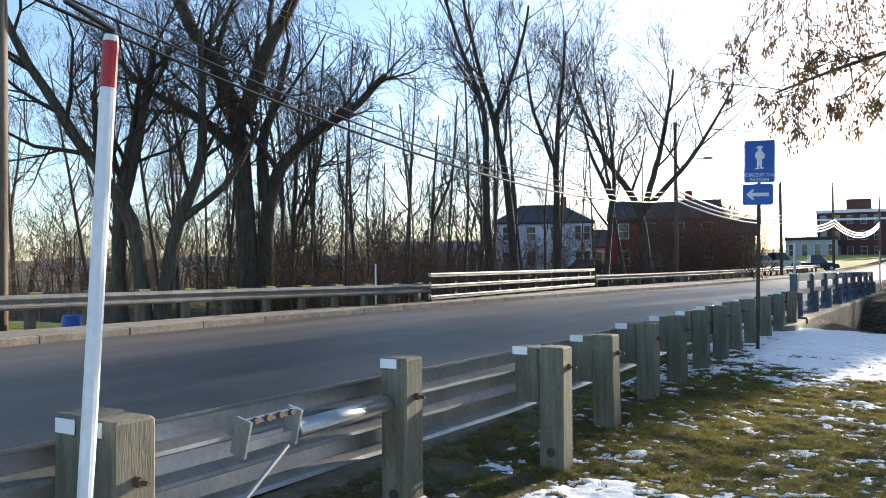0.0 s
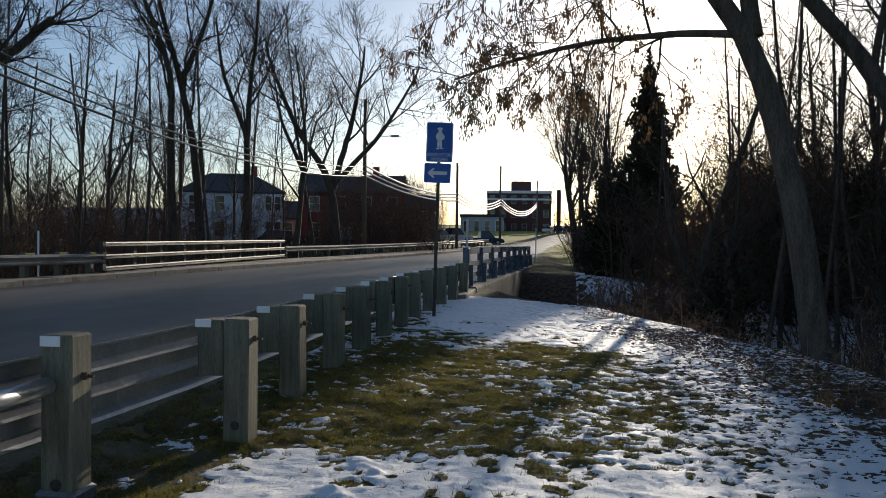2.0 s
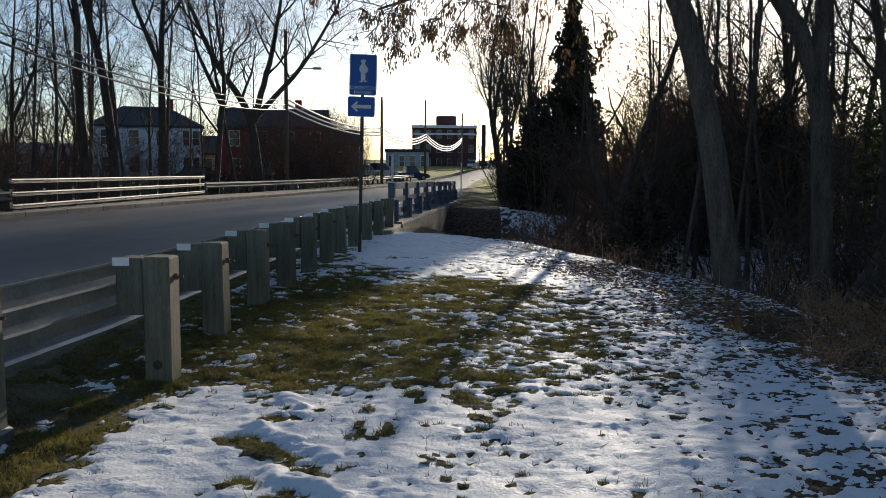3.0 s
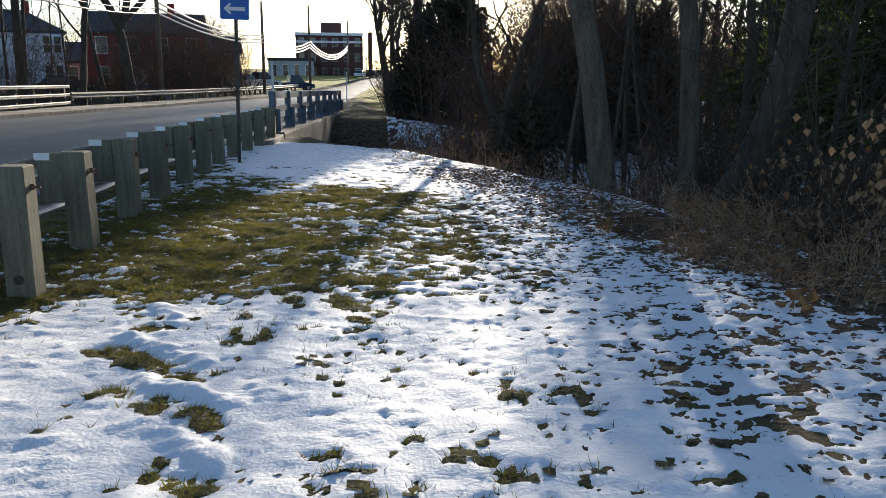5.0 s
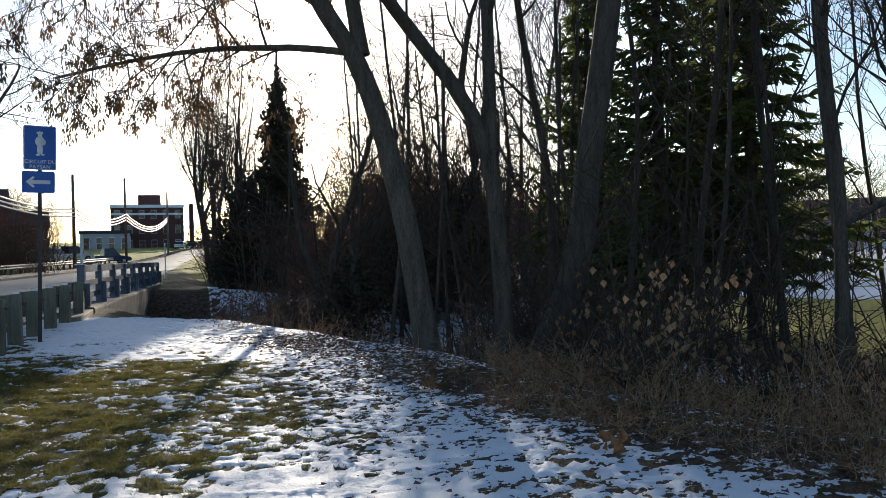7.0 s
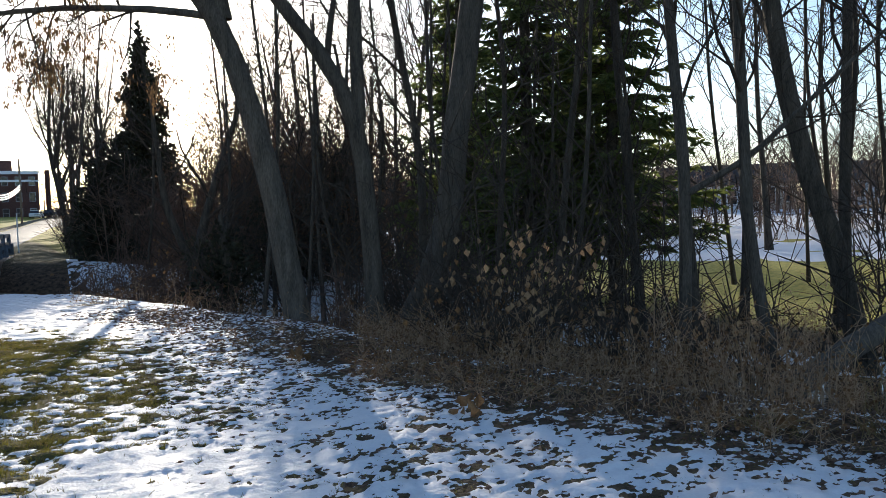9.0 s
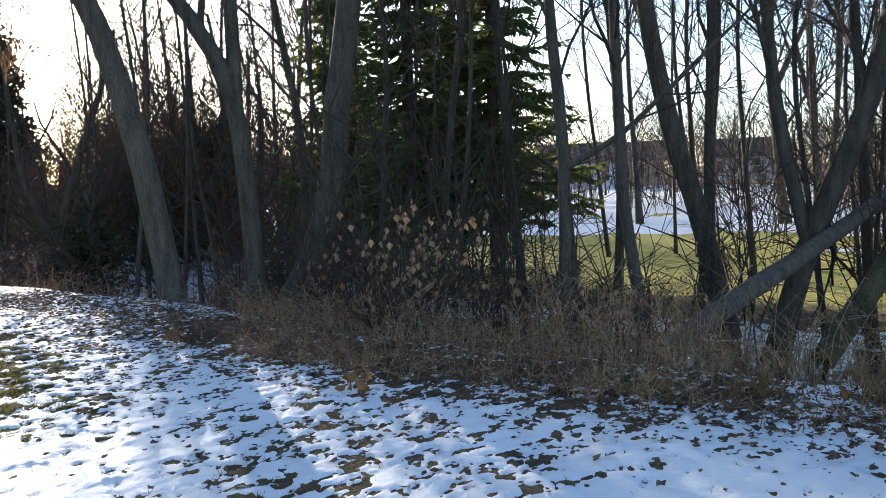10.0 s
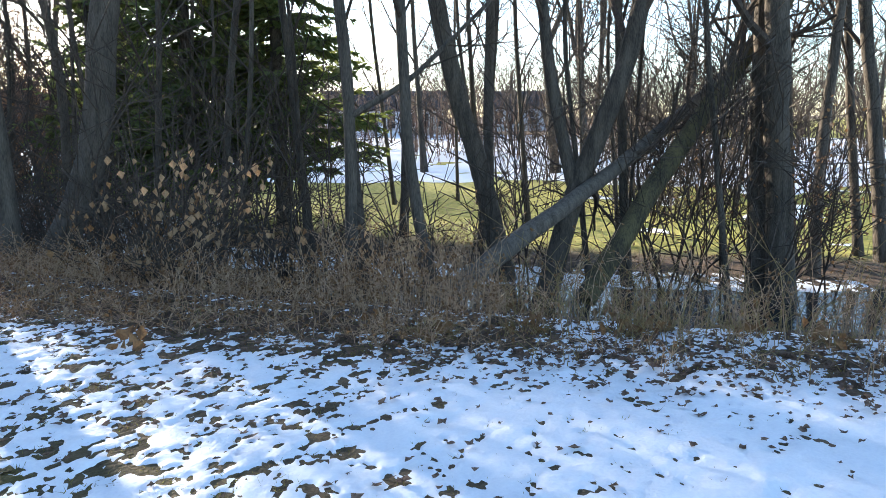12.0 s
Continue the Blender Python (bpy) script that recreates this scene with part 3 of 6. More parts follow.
POST_TOP = 0.955
near_rail = thing("guardrail", "galvanised steel guardrail on weathered square timber posts", "guardrail")
NEAR_PATH = [(-3.5, -6, 0), (-3.3, 0, 0), (-3.22, 2.1, 0), (-3.1, 4.3, 0), (-2.95, 5.7, 0), (-2.9, 8, 0), (-2.9, 14, 0), (-2.7, 18, 0), (-2.5, 19.9, 0)]
rail_parts(near_rail, NEAR_PATH, 0.62, thrie_beam(), 3.81)
pm, bm_, wm, bo = post_mesh(1.0), block_mesh(0.42), plate_mesh(0.125, 0.06, 0.006, REFLECT, "reflector"), bolt_mesh()
npx, npy = [p[0] for p in NEAR_PATH], [p[1] for p in NEAR_PATH]
y = 5.76
while y < 19.7:
    x = float(np.interp(y, npy, npx))
    z = land_at(x + 0.5, y)
    top = POST_TOP + random.uniform(-0.012, 0.012)
    tilt = random.uniform(-1.2, 1.2)
    x += 0.05 if y < 6 else 0.0
    share("post", pm, near_rail, pose(x + 0.44, y, top - 1.0, random.uniform(-1, 1), tilt, random.uniform(-3, 3)))
    share("blockout", bm_, near_rail, pose(x + 0.236, y + 0.01, top - 0.43, 0, tilt, random.uniform(-2, 2)))
    share("reflector", wm, near_rail, pose(x + 0.185, y - 0.1, top - 0.036, 0, 0, 0))
    share("bolt", bo, near_rail, pose(x + 0.535, y, top - 0.16 + random.uniform(-0.02, 0.02)))
    y += 1.3
for x, y, top in ((-2.905, 2.17, 0.985), (-2.95, 4.34, 1.0)):
    share("post", pm, near_rail, pose(x, y, top - 1.0, 0, 0, -2))
    b0 = x
    share("reflector", wm, near_rail, pose(b0 - 0.035, y - 0.106, top - 0.035))
    share("bolt", bo, near_rail, pose(x + 0.1, y, top - 0.25))
share("blockout", bm_, near_rail, pose(-3.11, 2.18, 0.57, 0, 0, -2))
share("reflector", wm, near_rail, pose(-3.12, 2.072, 0.945))
sleeve = Geo()
sleeve.box((-0.13, -0.125, -0.3), (0.13, 0.125, 0.16), bev=0.02)
sleeve_mesh = sleeve.mesh("steel_sleeve", STEEL_DARK)
for x, y in ((-2.905, 2.17), (-2.95, 4.34)):
    share("steel_sleeve", sleeve_mesh, near_rail, pose(x, y, land_at(x, y) - 0.07))


# flat dark discs on the posts, coloured as the shade inside bolt holes
hole = Geo()
hole.tube([(0, -0.104, 0), (0, -0.095, 0)], [0.036, 0.036], 14, cap=True)
hole_mesh = hole.mesh("bolt_hole", POST_DARK)
for x, y, z in ((-2.95, 4.34, 0.13), (-2.46, 5.76, 0.16)):
    share("bolt_hole", hole_mesh, near_rail, pose(x, y, z))


def rail_fittings():
    """The anchor bracket, its cable, and the tubes that stiffen the end of the rail."""
    for y0, y1, z in ((3.36, 4.18, 0.71),):
        g = Geo()
        g.tube([(-2.99, y0, z), (-2.96, y1, z + 0.01)], [0.05, 0.05], 14, cap=True)
        g.ob("tube", STEEL, near_rail, "galvanised tube bolted behind the rail", smooth=True)
    g = Geo()
    for z0, z1 in ((-0.09, -0.035), (0.06, 0.09)):
        g.box((-0.008, -0.2, z0), (0.008, 0.2, z1), pose(-2.99, 3.14, 0.745, 0, 14, 0))
    for y0 in (2.95, 3.33):
        g.box((-0.07, -0.008, -0.1), (0.03, 0.008, 0.09), pose(-2.98, y0, 0.74, 0, 14, 0))
    g.ob("anchor_bracket", STEEL, near_rail)
    for k in range(4):
        g = Geo()
        y0 = 3.0 + 0.09 * k
        g.tube([(-2.985, y0, 0.815), (-2.94, y0, 0.82)], [0.018, 0.018], 6, cap=True)
        g.ob("nut", RUST, near_rail)
    g = Geo()
    pts = [(-2.98, 3.27, 0.64), (-2.95, 2.91, 0.44), (-2.92, 2.5, 0.22), (-2.9, 2.12, 0.02)]
    g.tube(pts, [0.014] * 4, 6, cap=True)
    g.ob("anchor_cable", STEEL, near_rail, "twisted steel anchor cable")


rail_fittings()

marker = thing("marker_post", "white tubular road marker with a red band", "marker post", (-2.89, 1.951, 0.0))
g = Geo()
g.tube([(0, 0, -0.1), (0.11, 0.069, 2.29)], [0.03, 0.03], 12, cap=True)
g.tube([(0.1186, 0.0744, 2.47), (0.12, 0.075, 2.495)], [0.03, 0.026], 12, cap=True)
g.ob("tube", WHITE, marker, smooth=False)
g = Geo()
g.tube([(0.11, 0.069, 2.29), (0.1186, 0.0744, 2.47)], [0.0305, 0.0305], 12)
g.ob("band", RED, marker, "red reflective band")

# far rail before the bridge
far_rail = thing("guardrail", "galvanised guardrail on squat timber posts with yellow reflectors", "guardrail")
FAR_PATH = [(-16.1, -12, 0.36), (-15.85, 8, 0.34), (-15.3, 15, 0.30), (-14.6, 20, 0.26), (-14.15, 23.2, 0.24)]
rail_parts(far_rail, FAR_PATH, 0.56, [(-a, b) for a, b in w_beam()], 3.81, material=RAIL_OLD)
fy, fxx, fz = [p[1] for p in FAR_PATH], [p[0] for p in FAR_PATH], [p[2] for p in FAR_PATH]
pf, bf, ym = post_mesh(0.78, 0.18, 0.18), block_mesh(0.36, 0.16, 0.18), plate_mesh(0.16, 0.05, 0.006, YELLOW, "reflector")
for y in np.arange(-9.5, 23.1, 1.3):
    x, z = float(np.interp(y, fy, fxx)), float(np.interp(y, fy, fz))
    share("post", pf, far_rail, pose(x - 0.33, y, z - 0.02, 0, random.uniform(-1, 1), random.uniform(-2, 2)))
    share("blockout", bf, far_rail, pose(x - 0.12, y, z + 0.40))
    share("reflector", ym, far_rail, pose(x - 0.12, y - 0.095, z + 0.735))

# far rail after the bridge
far_rail2 = thing("guardrail", "long low guardrail following the bend of the road", "guardrail")
FAR2 = [(-14.3, 40.8, 0.28), (-13.3, 48, 0.28), (-11.6, 60, 0.33), (-9.4, 78, 0.46), (-7.4, 93, 0.62)]
rail_parts(far_rail2, FAR2, 0.56, [(-a, b) for a, b in w_beam()], 3.81, material=RAIL_OLD)
for y in np.arange(41.5, 93, 1.9):
    x, z = float(np.interp(y, [p[1] for p in FAR2], [p[0] for p in FAR2])), float(np.interp(y, [p[1] for p in FAR2], [p[2] for p in FAR2]))
    share("post", pf, far_rail2, pose(x - 0.33, y, z - 0.05))
    share("blockout", bf, far_rail2, pose(x - 0.12, y, z + 0.36))

# the three-beam railing of the bridge's far side
tri = thing("bridge_railing", "three pale steel rails on dark posts along the bridge", "railing")
TRI = [(-14.0, 23.0, 0.26), (-14.3, 40.6, 0.28)]
slim = [(0.0, -0.075), (0.05, -0.065), (0.055, -0.03), (0.02, -0.008), (0.02, 0.008), (0.055, 0.03), (0.05, 0.065), (0.0, 0.075)]
for z in (0.22, 0.60, 0.99):
    rail_parts(tri, TRI, z, slim, 5.9, "rail", RAIL_OLD)
g = Geo()
g.box((-0.1, -0.1, -0.3), (0.05, 0.1, 1.06), bev=0.01)
tp = g.mesh("post", POST_DARK)
ends = Geo()
ends.box((0.075, -0.05, -0.012), (0.095, 0.05, 0.012))
em = ends.mesh("bolt", RUST)
for k in range(10):
    s = k / 9
    x, y, z = -14.0 - 0.3 * s, 23.2 + 17.2 * s, 0.26
    share("post", tp, tri, pose(x - 0.17, y, z))
    for zz in (0.22, 0.60, 0.99):
        share("bolt", em, tri, pose(x, y, z + zz))
w = Geo()
for k in range(60):
    y = 23.2 + 17.2 * k / 59
    w.tube([(-14.2 - 0.3 * k / 59, y, 0.2), (-14.2 - 0.3 * k / 59, y, 0.75)], [0.008, 0.008], 4)
tagged(w.ob("mesh_guard", POST_DARK, tri), kind="stuff")

# ---------------------------------------------------------------- bridge
NB0, NB1 = np.array((-2.25, 21.6)), np.array((-1.3, 41.0))
bridge = thing("bridge", "low concrete road bridge over the creek", "bridge")
g = Geo()
v = []
for y in np.linspace(21.4, 41.2, 12):
    a, b = -14.6, NB0[0] + (NB1 - NB0)[0] * (y - NB0[1]) / (NB1 - NB0)[1] + 0.28
    v += [(a, y, 0.15), (b, y, 0.15), (b, y, -0.75), (a, y, -0.75)]
f = []
for i in range(11):
    for j in range(4):
        f.append((i * 4 + j, i * 4 + (j + 1) % 4, i * 4 + 4 + (j + 1) % 4, i * 4 + 4 + j))
g.add(v, f + [(0, 1, 2, 3), (47, 46, 45, 44)])
g.ob("deck", CONCRETE, bridge)
g = Geo()
g.sweep([(-0.22, -0.95), (0.22, -0.95), (0.25, 0.12), (0.22, 0.18), (-0.22, 0.18)], [(-2.22, 20.0, 0.14), (-1.2, 41.2, -0.05)])
g.ob("kerb_beam", CONCRETE, bridge, "stained concrete edge beam")
for k, y in enumerate((23.6, 38.6)):
    g = Geo()
    g.box((-14.5, y - 1.4, -3.2), (-1.9 + 0.05 * (y - 21), y + 0.9, -0.7), bev=0.03)
    g.ob("abutment", CONCRETE, bridge)
g = Geo()
g.box((-2.35, 17.6, -1.6), (-2.0, 21.6, 0.28), pose(0, 0, 0), bev=0.02)
wing = g.ob("wing_wall", CONCRETE, bridge, "concrete wing wall")

rail3 = thing("bridge_railing", "blue-grey steel bridge railing with heavy posts", "railing")
def near_line(s):
    p = np.array((-2.28, 20.1)) + np.array((1.03, 20.9)) * s
    return (p[0], p[1], 0.33 - 0.2 * s)
for z, hh in ((0.90, 0.09), (0.55, 0.07), (0.25, 0.07)):
    g = Geo()
    g.sweep([(-0.08, -hh), (0.05, -hh), (0.05, hh), (-0.08, hh)], [(*near_line(s)[:2], near_line(s)[2] + z) for s in (0, 0.5, 1)])
    g.ob("rail", BLUE_STEEL, rail3)
g = Geo()
g.box((-0.06, -0.11, 0.0), (0.1, 0.11, 0.98), bev=0.02)
g.box((-0.12, -0.16, -0.03), (0.16, 0.16, 0.02))
g.box((-0.02, -0.03, 0.0), (0.2, 0.03, 0.55))
bp_ = g.mesh("post", BLUE_STEEL)
g = Geo()
g.box((-0.1, -0.14, 0.985), (0.1, 0.14, 1.01))
cp_ = g.mesh("cap", REFLECT)
for k in range(9):
    x, y, z = near_line(k / 8)
    share("post", bp_, rail3, pose(x, y, z, 0, 0, -3))
    share("cap", cp_, rail3, pose(x, y, z, 0, 0, -3))


# ---------------------------------------------------------------- road sign
def lettering(text, size, parent, m, material, name="lettering"):
    cu = bpy.data.curves.new(name, "FONT")
    cu.body, cu.size, cu.align_x, cu.align_y, cu.extrude = text, size, "CENTER", "CENTER", 0.002
    tmp = new("tmp", cu)
    dg = bpy.context.evaluated_depsgraph_get()
    me = bpy.data.meshes.new_from_object(tmp.evaluated_get(dg))
    bpy.data.objects.remove(tmp)
    me.materials.clear()
    me.materials.append(material)
    return share(name, me, parent, m)


def rounded_plate(w, h, r, t):
    g = Geo()
    ring = []
    for cx, cz, a0 in ((w / 2 - r, h / 2 - r, 0), (-w / 2 + r, h / 2 - r, 90), (-w / 2 + r, -h / 2 + r, 180), (w / 2 - r, -h / 2 + r, 270)):
        for k in range(5):
            a = radians(a0 + 22.5 * k)
            ring.append((cx + r * math.cos(a), cz + r * math.sin(a)))
    n = len(ring)
    v = [(x, -t / 2, z) for x, z in ring] + [(x, t / 2, z) for x, z in ring]
    g.add(v, [tuple(range(n))[::-1], tuple(range(n, 2 * n))] + [(i, (i + 1) % n, n + (i + 1) % n, n + i) for i in range(n)])
    return g


sign = thing("road_sign", "blue tourist route sign with an arrow on a steel post", "road sign", (-2.19, 13.8, -0.05), 8)
g = Geo()
g.box((-0.03, -0.015, -0.4), (0.03, 0.015, 3.55), pose(0.02, 0.03, 0, 0, 1.3, 0))
for k in range(50):
    g.box((-0.008, -0.018, 0.1 + k * 0.065), (0.008, -0.0155, 0.12 + k * 0.065), pose(0.02, 0.03, 0, 0, 1.3, 0))
g.ob("post", POST_DARK, sign)
ps = pose(0.10, 0, 3.31, 0, 1.3, 0)
panel = rounded_plate(0.47, 0.70, 0.03, 0.004).ob("route_panel", SIGN_BLUE, sign, "blue panel with white lettering and a pictogram")
panel.matrix_basis = ps
lettering("CIRCUIT", 0.082, panel, pose(-0.065, -0.005, -0.225, 90), REFLECT)
lettering("DU", 0.082, panel, pose(0.168, -0.005, -0.225, 90), REFLECT)
lettering("PAYSAN", 0.082, panel, pose(0, -0.005, -0.305, 90), REFLECT)
g = Geo()
for bx in ((-0.225, -0.34, -0.22, 0.34), (0.22, -0.34, 0.225, 0.34), (-0.225, 0.34, 0.225, 0.345), (-0.225, -0.345, 0.225, -0.34)):
    g.box((bx[0], -0.006, bx[1]), (bx[2], -0.0025, bx[3]))
g.ob("border", REFLECT, panel)
g = Geo()
for cx, cz, rx, rz in ((0.0, 0.235, 0.05, 0.025), (0.0, 0.20, 0.03, 0.04), (0.0, 0.10, 0.07, 0.085), (0.05, 0.09, 0.035, 0.05), (-0.02, -0.03, 0.022, 0.09), (0.02, -0.03, 0.02, 0.09), (-0.03, -0.115, 0.035, 0.014), (0.04, -0.11, 0.03, 0.012)):
    a = np.arange(12) * math.pi / 6
    g.add([(cx + rx * math.cos(t), -0.005, cz + rz * math.sin(t)) for t in a], [tuple(range(12))])
g.ob("pictogram", REFLECT, panel, "plain white pictogram shapes")
ap = rounded_plate(0.47, 0.345, 0.03, 0.004).ob("arrow_panel", SIGN_BLUE, sign, "blue panel with a white arrow")
ap.matrix_basis = pose(0.065, 0, 2.765, 0, 1.3, 0)
g = Geo()
g.add([(-0.18, -0.005, 0.0), (-0.08, -0.005, -0.09), (-0.05, -0.005, -0.075), (-0.09, -0.005, -0.03), (0.17, -0.005, -0.03), (0.17, -0.005, 0.03), (-0.09, -0.005, 0.03), (-0.05, -0.005, 0.075), (-0.08, -0.005, 0.09)], [(0, 1, 2, 3, 6, 7, 8), (3, 4, 5, 6)])
g.ob("arrow", REFLECT, ap)

# thin white markers beside the road
for x, y, h in ((-2.3, 20.6, 1.95), (-0.9, 43, 2.0), (-15.2, 21.5, 1.55)):
    mk = thing("marker_post", "slim pale road marker on a post", "marker post", (x, y, 0.1), group="slim road markers")
    g = Geo()
    g.tube([(0, 0, 0), (0, 0, h)], [0.03, 0.03], 8, cap=True)
    g.ob("tube", WHITE, mk)


# ---------------------------------------------------------------- utility poles and lines
def utility_pole(x, y, h, base, lamp_arm=False):
    e = thing("utility_pole", "weathered wooden utility pole carrying cables", "utility pole", (x, y, base), group="utility poles along the road")
    g = Geo()
    g.tube([(0, 0, -1), (0, 0, h * 0.5), (0, 0, h)], [0.16, 0.14, 0.11], 10, cap=True)
    g.ob("pole", POLEWOOD, e, smooth=True)
    for dz in (0.3, 0.9):
        g = Geo()
        g.tube([(0.1, 0, h - dz), (0.24, 0, h - dz), (0.24, 0, h - dz + 0.14)], [0.02, 0.02, 0.035], 8, cap=True)
        g.ob("insulator", STEEL_DARK, e)
    if lamp_arm:
        g = Geo()
        g.tube([(0, 0, h - 3.2), (1.2, -0.2, h - 2.6), (2.0, -0.3, h - 2.6)], [0.03, 0.03, 0.03], 6)
        g.box((1.9, -0.42, h - 2.68), (2.5, -0.18, h - 2.54), bev=0.03)
        g.ob("street_lamp_arm", STEEL_DARK, e)
    return e


POLES = [(-16.6, 9.7, 9.5, 0.0), (-13.0, 53.5, 11.0, 0.1), (-9.05, 75, 8.3, 0.4), (-6.35, 98, 9.8, 0.7), (-2.4, 134, 10.0, 1.6)]
for k, (x, y, h, b) in enumerate(POLES):
    utility_pole(x, y, h, b, k == 1)


def cable(p, q, sag, r, material, name, label):
    g = Geo()
    n = 28
    pts = [np.array(p) + (np.array(q) - np.array(p)) * (k / n) - np.array((0, 0, 4 * sag * (k / n) * (1 - k / n))) for k in range(n + 1)]
    g.tube(pts, [r] * (n + 1), 6)
    return tagged(g.ob(name, material, smooth=True), label, "cable", "overhead cables")


ATT = [(-16.7, 9.7, 7.65), (-13.1, 53.5, 5.78), (-9.15, 75, 5.05), (-6.45, 98, 5.65), (-2.55, 134, 6.85)]
SAG = [0.9, 1.5, 0.5, 0.75, 1.5]
START = (-18.5, -8, 9.2)
for a, b, sag in zip([START] + ATT[:-1], ATT, SAG):
    n0 = a is ATT[0]
    # spans past the second pole: pale and extra thick, standing in for sun glare
    for k, (dz, r) in enumerate(((0.0, 0.045), (0.36, 0.035), (0.72, 0.026))):
        cable((a[0] + 0.15, a[1], a[2] + dz), (b[0] + 0.15, b[1], b[2] + dz * 0.9), sag + 0.05 * k, r if n0 or a is START else 0.07, CABLE if (n0 or a is START) else GLINT_WIRE, "overhead_cable", "thick dark overhead cable sagging between poles" if n0 else "overhead cable glinting against the sun")
for dx in (-0.15, 0.25):
    for (a, ha, b, hb) in [(POLES[0], 9.3, POLES[1], 11.0)] + [(POLES[i], POLES[i][2] + POLES[i][3] - 0.2, POLES[i + 1], POLES[i + 1][2] + POLES[i + 1][3] - 0.2) for i in (1, 2, 3)]:
        cable((a[0] + dx, a[1], ha), (b[0] + dx, b[1], hb), 0.8, 0.014, CABLE, "overhead_wire", "thin bare overhead wire")
box_ = Geo()
box_.tube([(-16.2, 10.9, 7.6), (-16.1, 12.1, 7.2)], [0.07, 0.07], 8, cap=True)
tagged(box_.ob("cable_splice", CABLE), "black splice case hanging on the cable", "splice case")


# ---------------------------------------------------------------- buildings
def window(parent, m, w, h, frame_mat=WHITE):
    g = Geo()
    for lo, hi in (((-w / 2 - 0.08, -0.06, -h / 2 - 0.08), (w / 2 + 0.08, 0.02, -h / 2)), ((-w / 2 - 0.08, -0.06, h / 2), (w / 2 + 0.08, 0.02, h / 2 + 0.1)), ((-w / 2 - 0.08, -0.06, -h / 2), (-w / 2, 0.02, h / 2)), ((w / 2, -0.06, -h / 2), (w / 2 + 0.08, 0.02, h / 2)), ((-w / 2, -0.03, -0.03), (w / 2, 0.02, 0.03))):
        g.box(lo, hi)
    wd = g.ob("window", frame_mat, parent)
    wd.matrix_basis = m
    p = Geo()
    p.box((-w / 2, -0.012, -h / 2), (w / 2, 0.01, h / 2))
    p.ob("pane", GLASS, wd)


def house(name, label, x, y, turn, w, d, eaves, ridge, wall_mat, roof_mat, floors, cols, hip=True, base=0.0, frame_mat=WHITE, chimney=False, flat=False):
    e = thing(name, label, "house" if name == "house" else "building", (x, y, base), turn)
    g = Geo()
    g.box((-w / 2, 0, -1.5), (w / 2, d, eaves))
    g.ob("wall", wall_mat, e)
    o = 0.35
    g = Geo()
    if flat:
        g.box((-w / 2 - 0.15, -0.15, eaves), (w / 2 + 0.15, d + 0.15, eaves + 0.6))
    else:
        r = w * 0.28 if hip else -o
        v = [(-w / 2 - o, -o, eaves), (w / 2 + o, -o, eaves), (w / 2 + o, d + o, eaves), (-w / 2 - o, d + o, eaves), (-w / 2 + r, d / 2, ridge), (w / 2 - r, d / 2, ridge)]
        v += [(a, b, c - 0.2) for a, b, c in v[:4]]
        g.add(v, [(0, 1, 5, 4), (2, 3, 4, 5), (1, 2, 5), (3, 0, 4), (6, 7, 1, 0), (7, 8, 2, 1), (8, 9, 3, 2), (9, 6, 0, 3), (9, 8, 7, 6)])
    roof = g.ob("roof", roof_mat, e)
    if chimney:
        g = Geo()
        g.box((w * 0.2, d * 0.4, eaves), (w * 0.2 + 0.7, d * 0.4 + 0.7, ridge + 0.9), bev=0.04)
        g.ob("chimney", BRICK, roof)
    fh = eaves / floors
    for k in range(floors):
        for c in range(cols):
            window(e, pose(-w / 2 + w * (c + 0.5) / cols, -0.02, fh * k + fh * 0.55), min(0.95, w / cols * 0.45), fh * 0.52, frame_mat)
        for c in range(max(1, cols - 1)):
            window(e, pose(w / 2 + 0.02, d * (c + 0.5) / max(1, cols - 1), fh * k + fh * 0.55, 0, 0, 90), 0.9, fh * 0.52, frame_mat)
    return e


def polar(az, r):
    return r * math.sin(radians(az)), r * math.cos(radians(az))


x, y = polar(-22.9, 92)
white_house = house("house", "two-storey white clapboard house with a dark hipped roof", x, y, 24, 11.2, 11, 5.9, 8.3, SIDING, SHINGLE, 2, 4, base=0.6, chimney=True)
g = Geo()
g.box((3.2, -1.3, -1.2), (5.6, 0.1, 5.6), bev=0.25)
g.ob("bay", SIDING, white_house)
for k in range(2):
    for c in range(2):
        window(white_house, pose(3.9 + 1.0 * c, -1.34, 1.65 + 2.9 * k), 0.6, 1.55)
x, y = polar(-31, 88)
house("building", "long grey low building with a dark roof", x, y, 28, 11, 8, 3.2, 4.4, GREY_SIDING, ROOF_PALE, 1, 5, hip=False, base=0.0)
x, y = polar(-14.4, 84)
red = house("building", "red brick house with pale window frames", x, y, 15, 11, 9, 5.6, 7.8, BRICK, SHINGLE, 2, 4, base=0.6, hip=False, chimney=True)
g = Geo()
g.box((-1.3, -0.12, -0.3), (-0.3, 0.0, 2.1))
g.ob("door", WHITE, red)
x, y = polar(-11.2, 95)
house("building", "dark brick side wing behind bare shrubs", x, y, 10, 9, 8, 4.6, 6.4, BRICK_DARK, SHINGLE, 2, 3, base=0.4, hip=False)
x, y = polar(-18.3, 97)
house("house", "small pale gabled house", x, y, 20, 5, 8, 3.4, 5.6, BEIGE_SIDING, SHINGLE, 1, 2, base=0.3, hip=False)
x, y = polar(-2.3, 172)
fac = house("building", "large brick commercial building with a pale flat cornice", x, y, 4, 14.0, 16, 9.2, 0, BRICK_DARK, SIDING, 3, 6, base=2.0, flat=True, frame_mat=GREY_SIDING)
g = Geo()
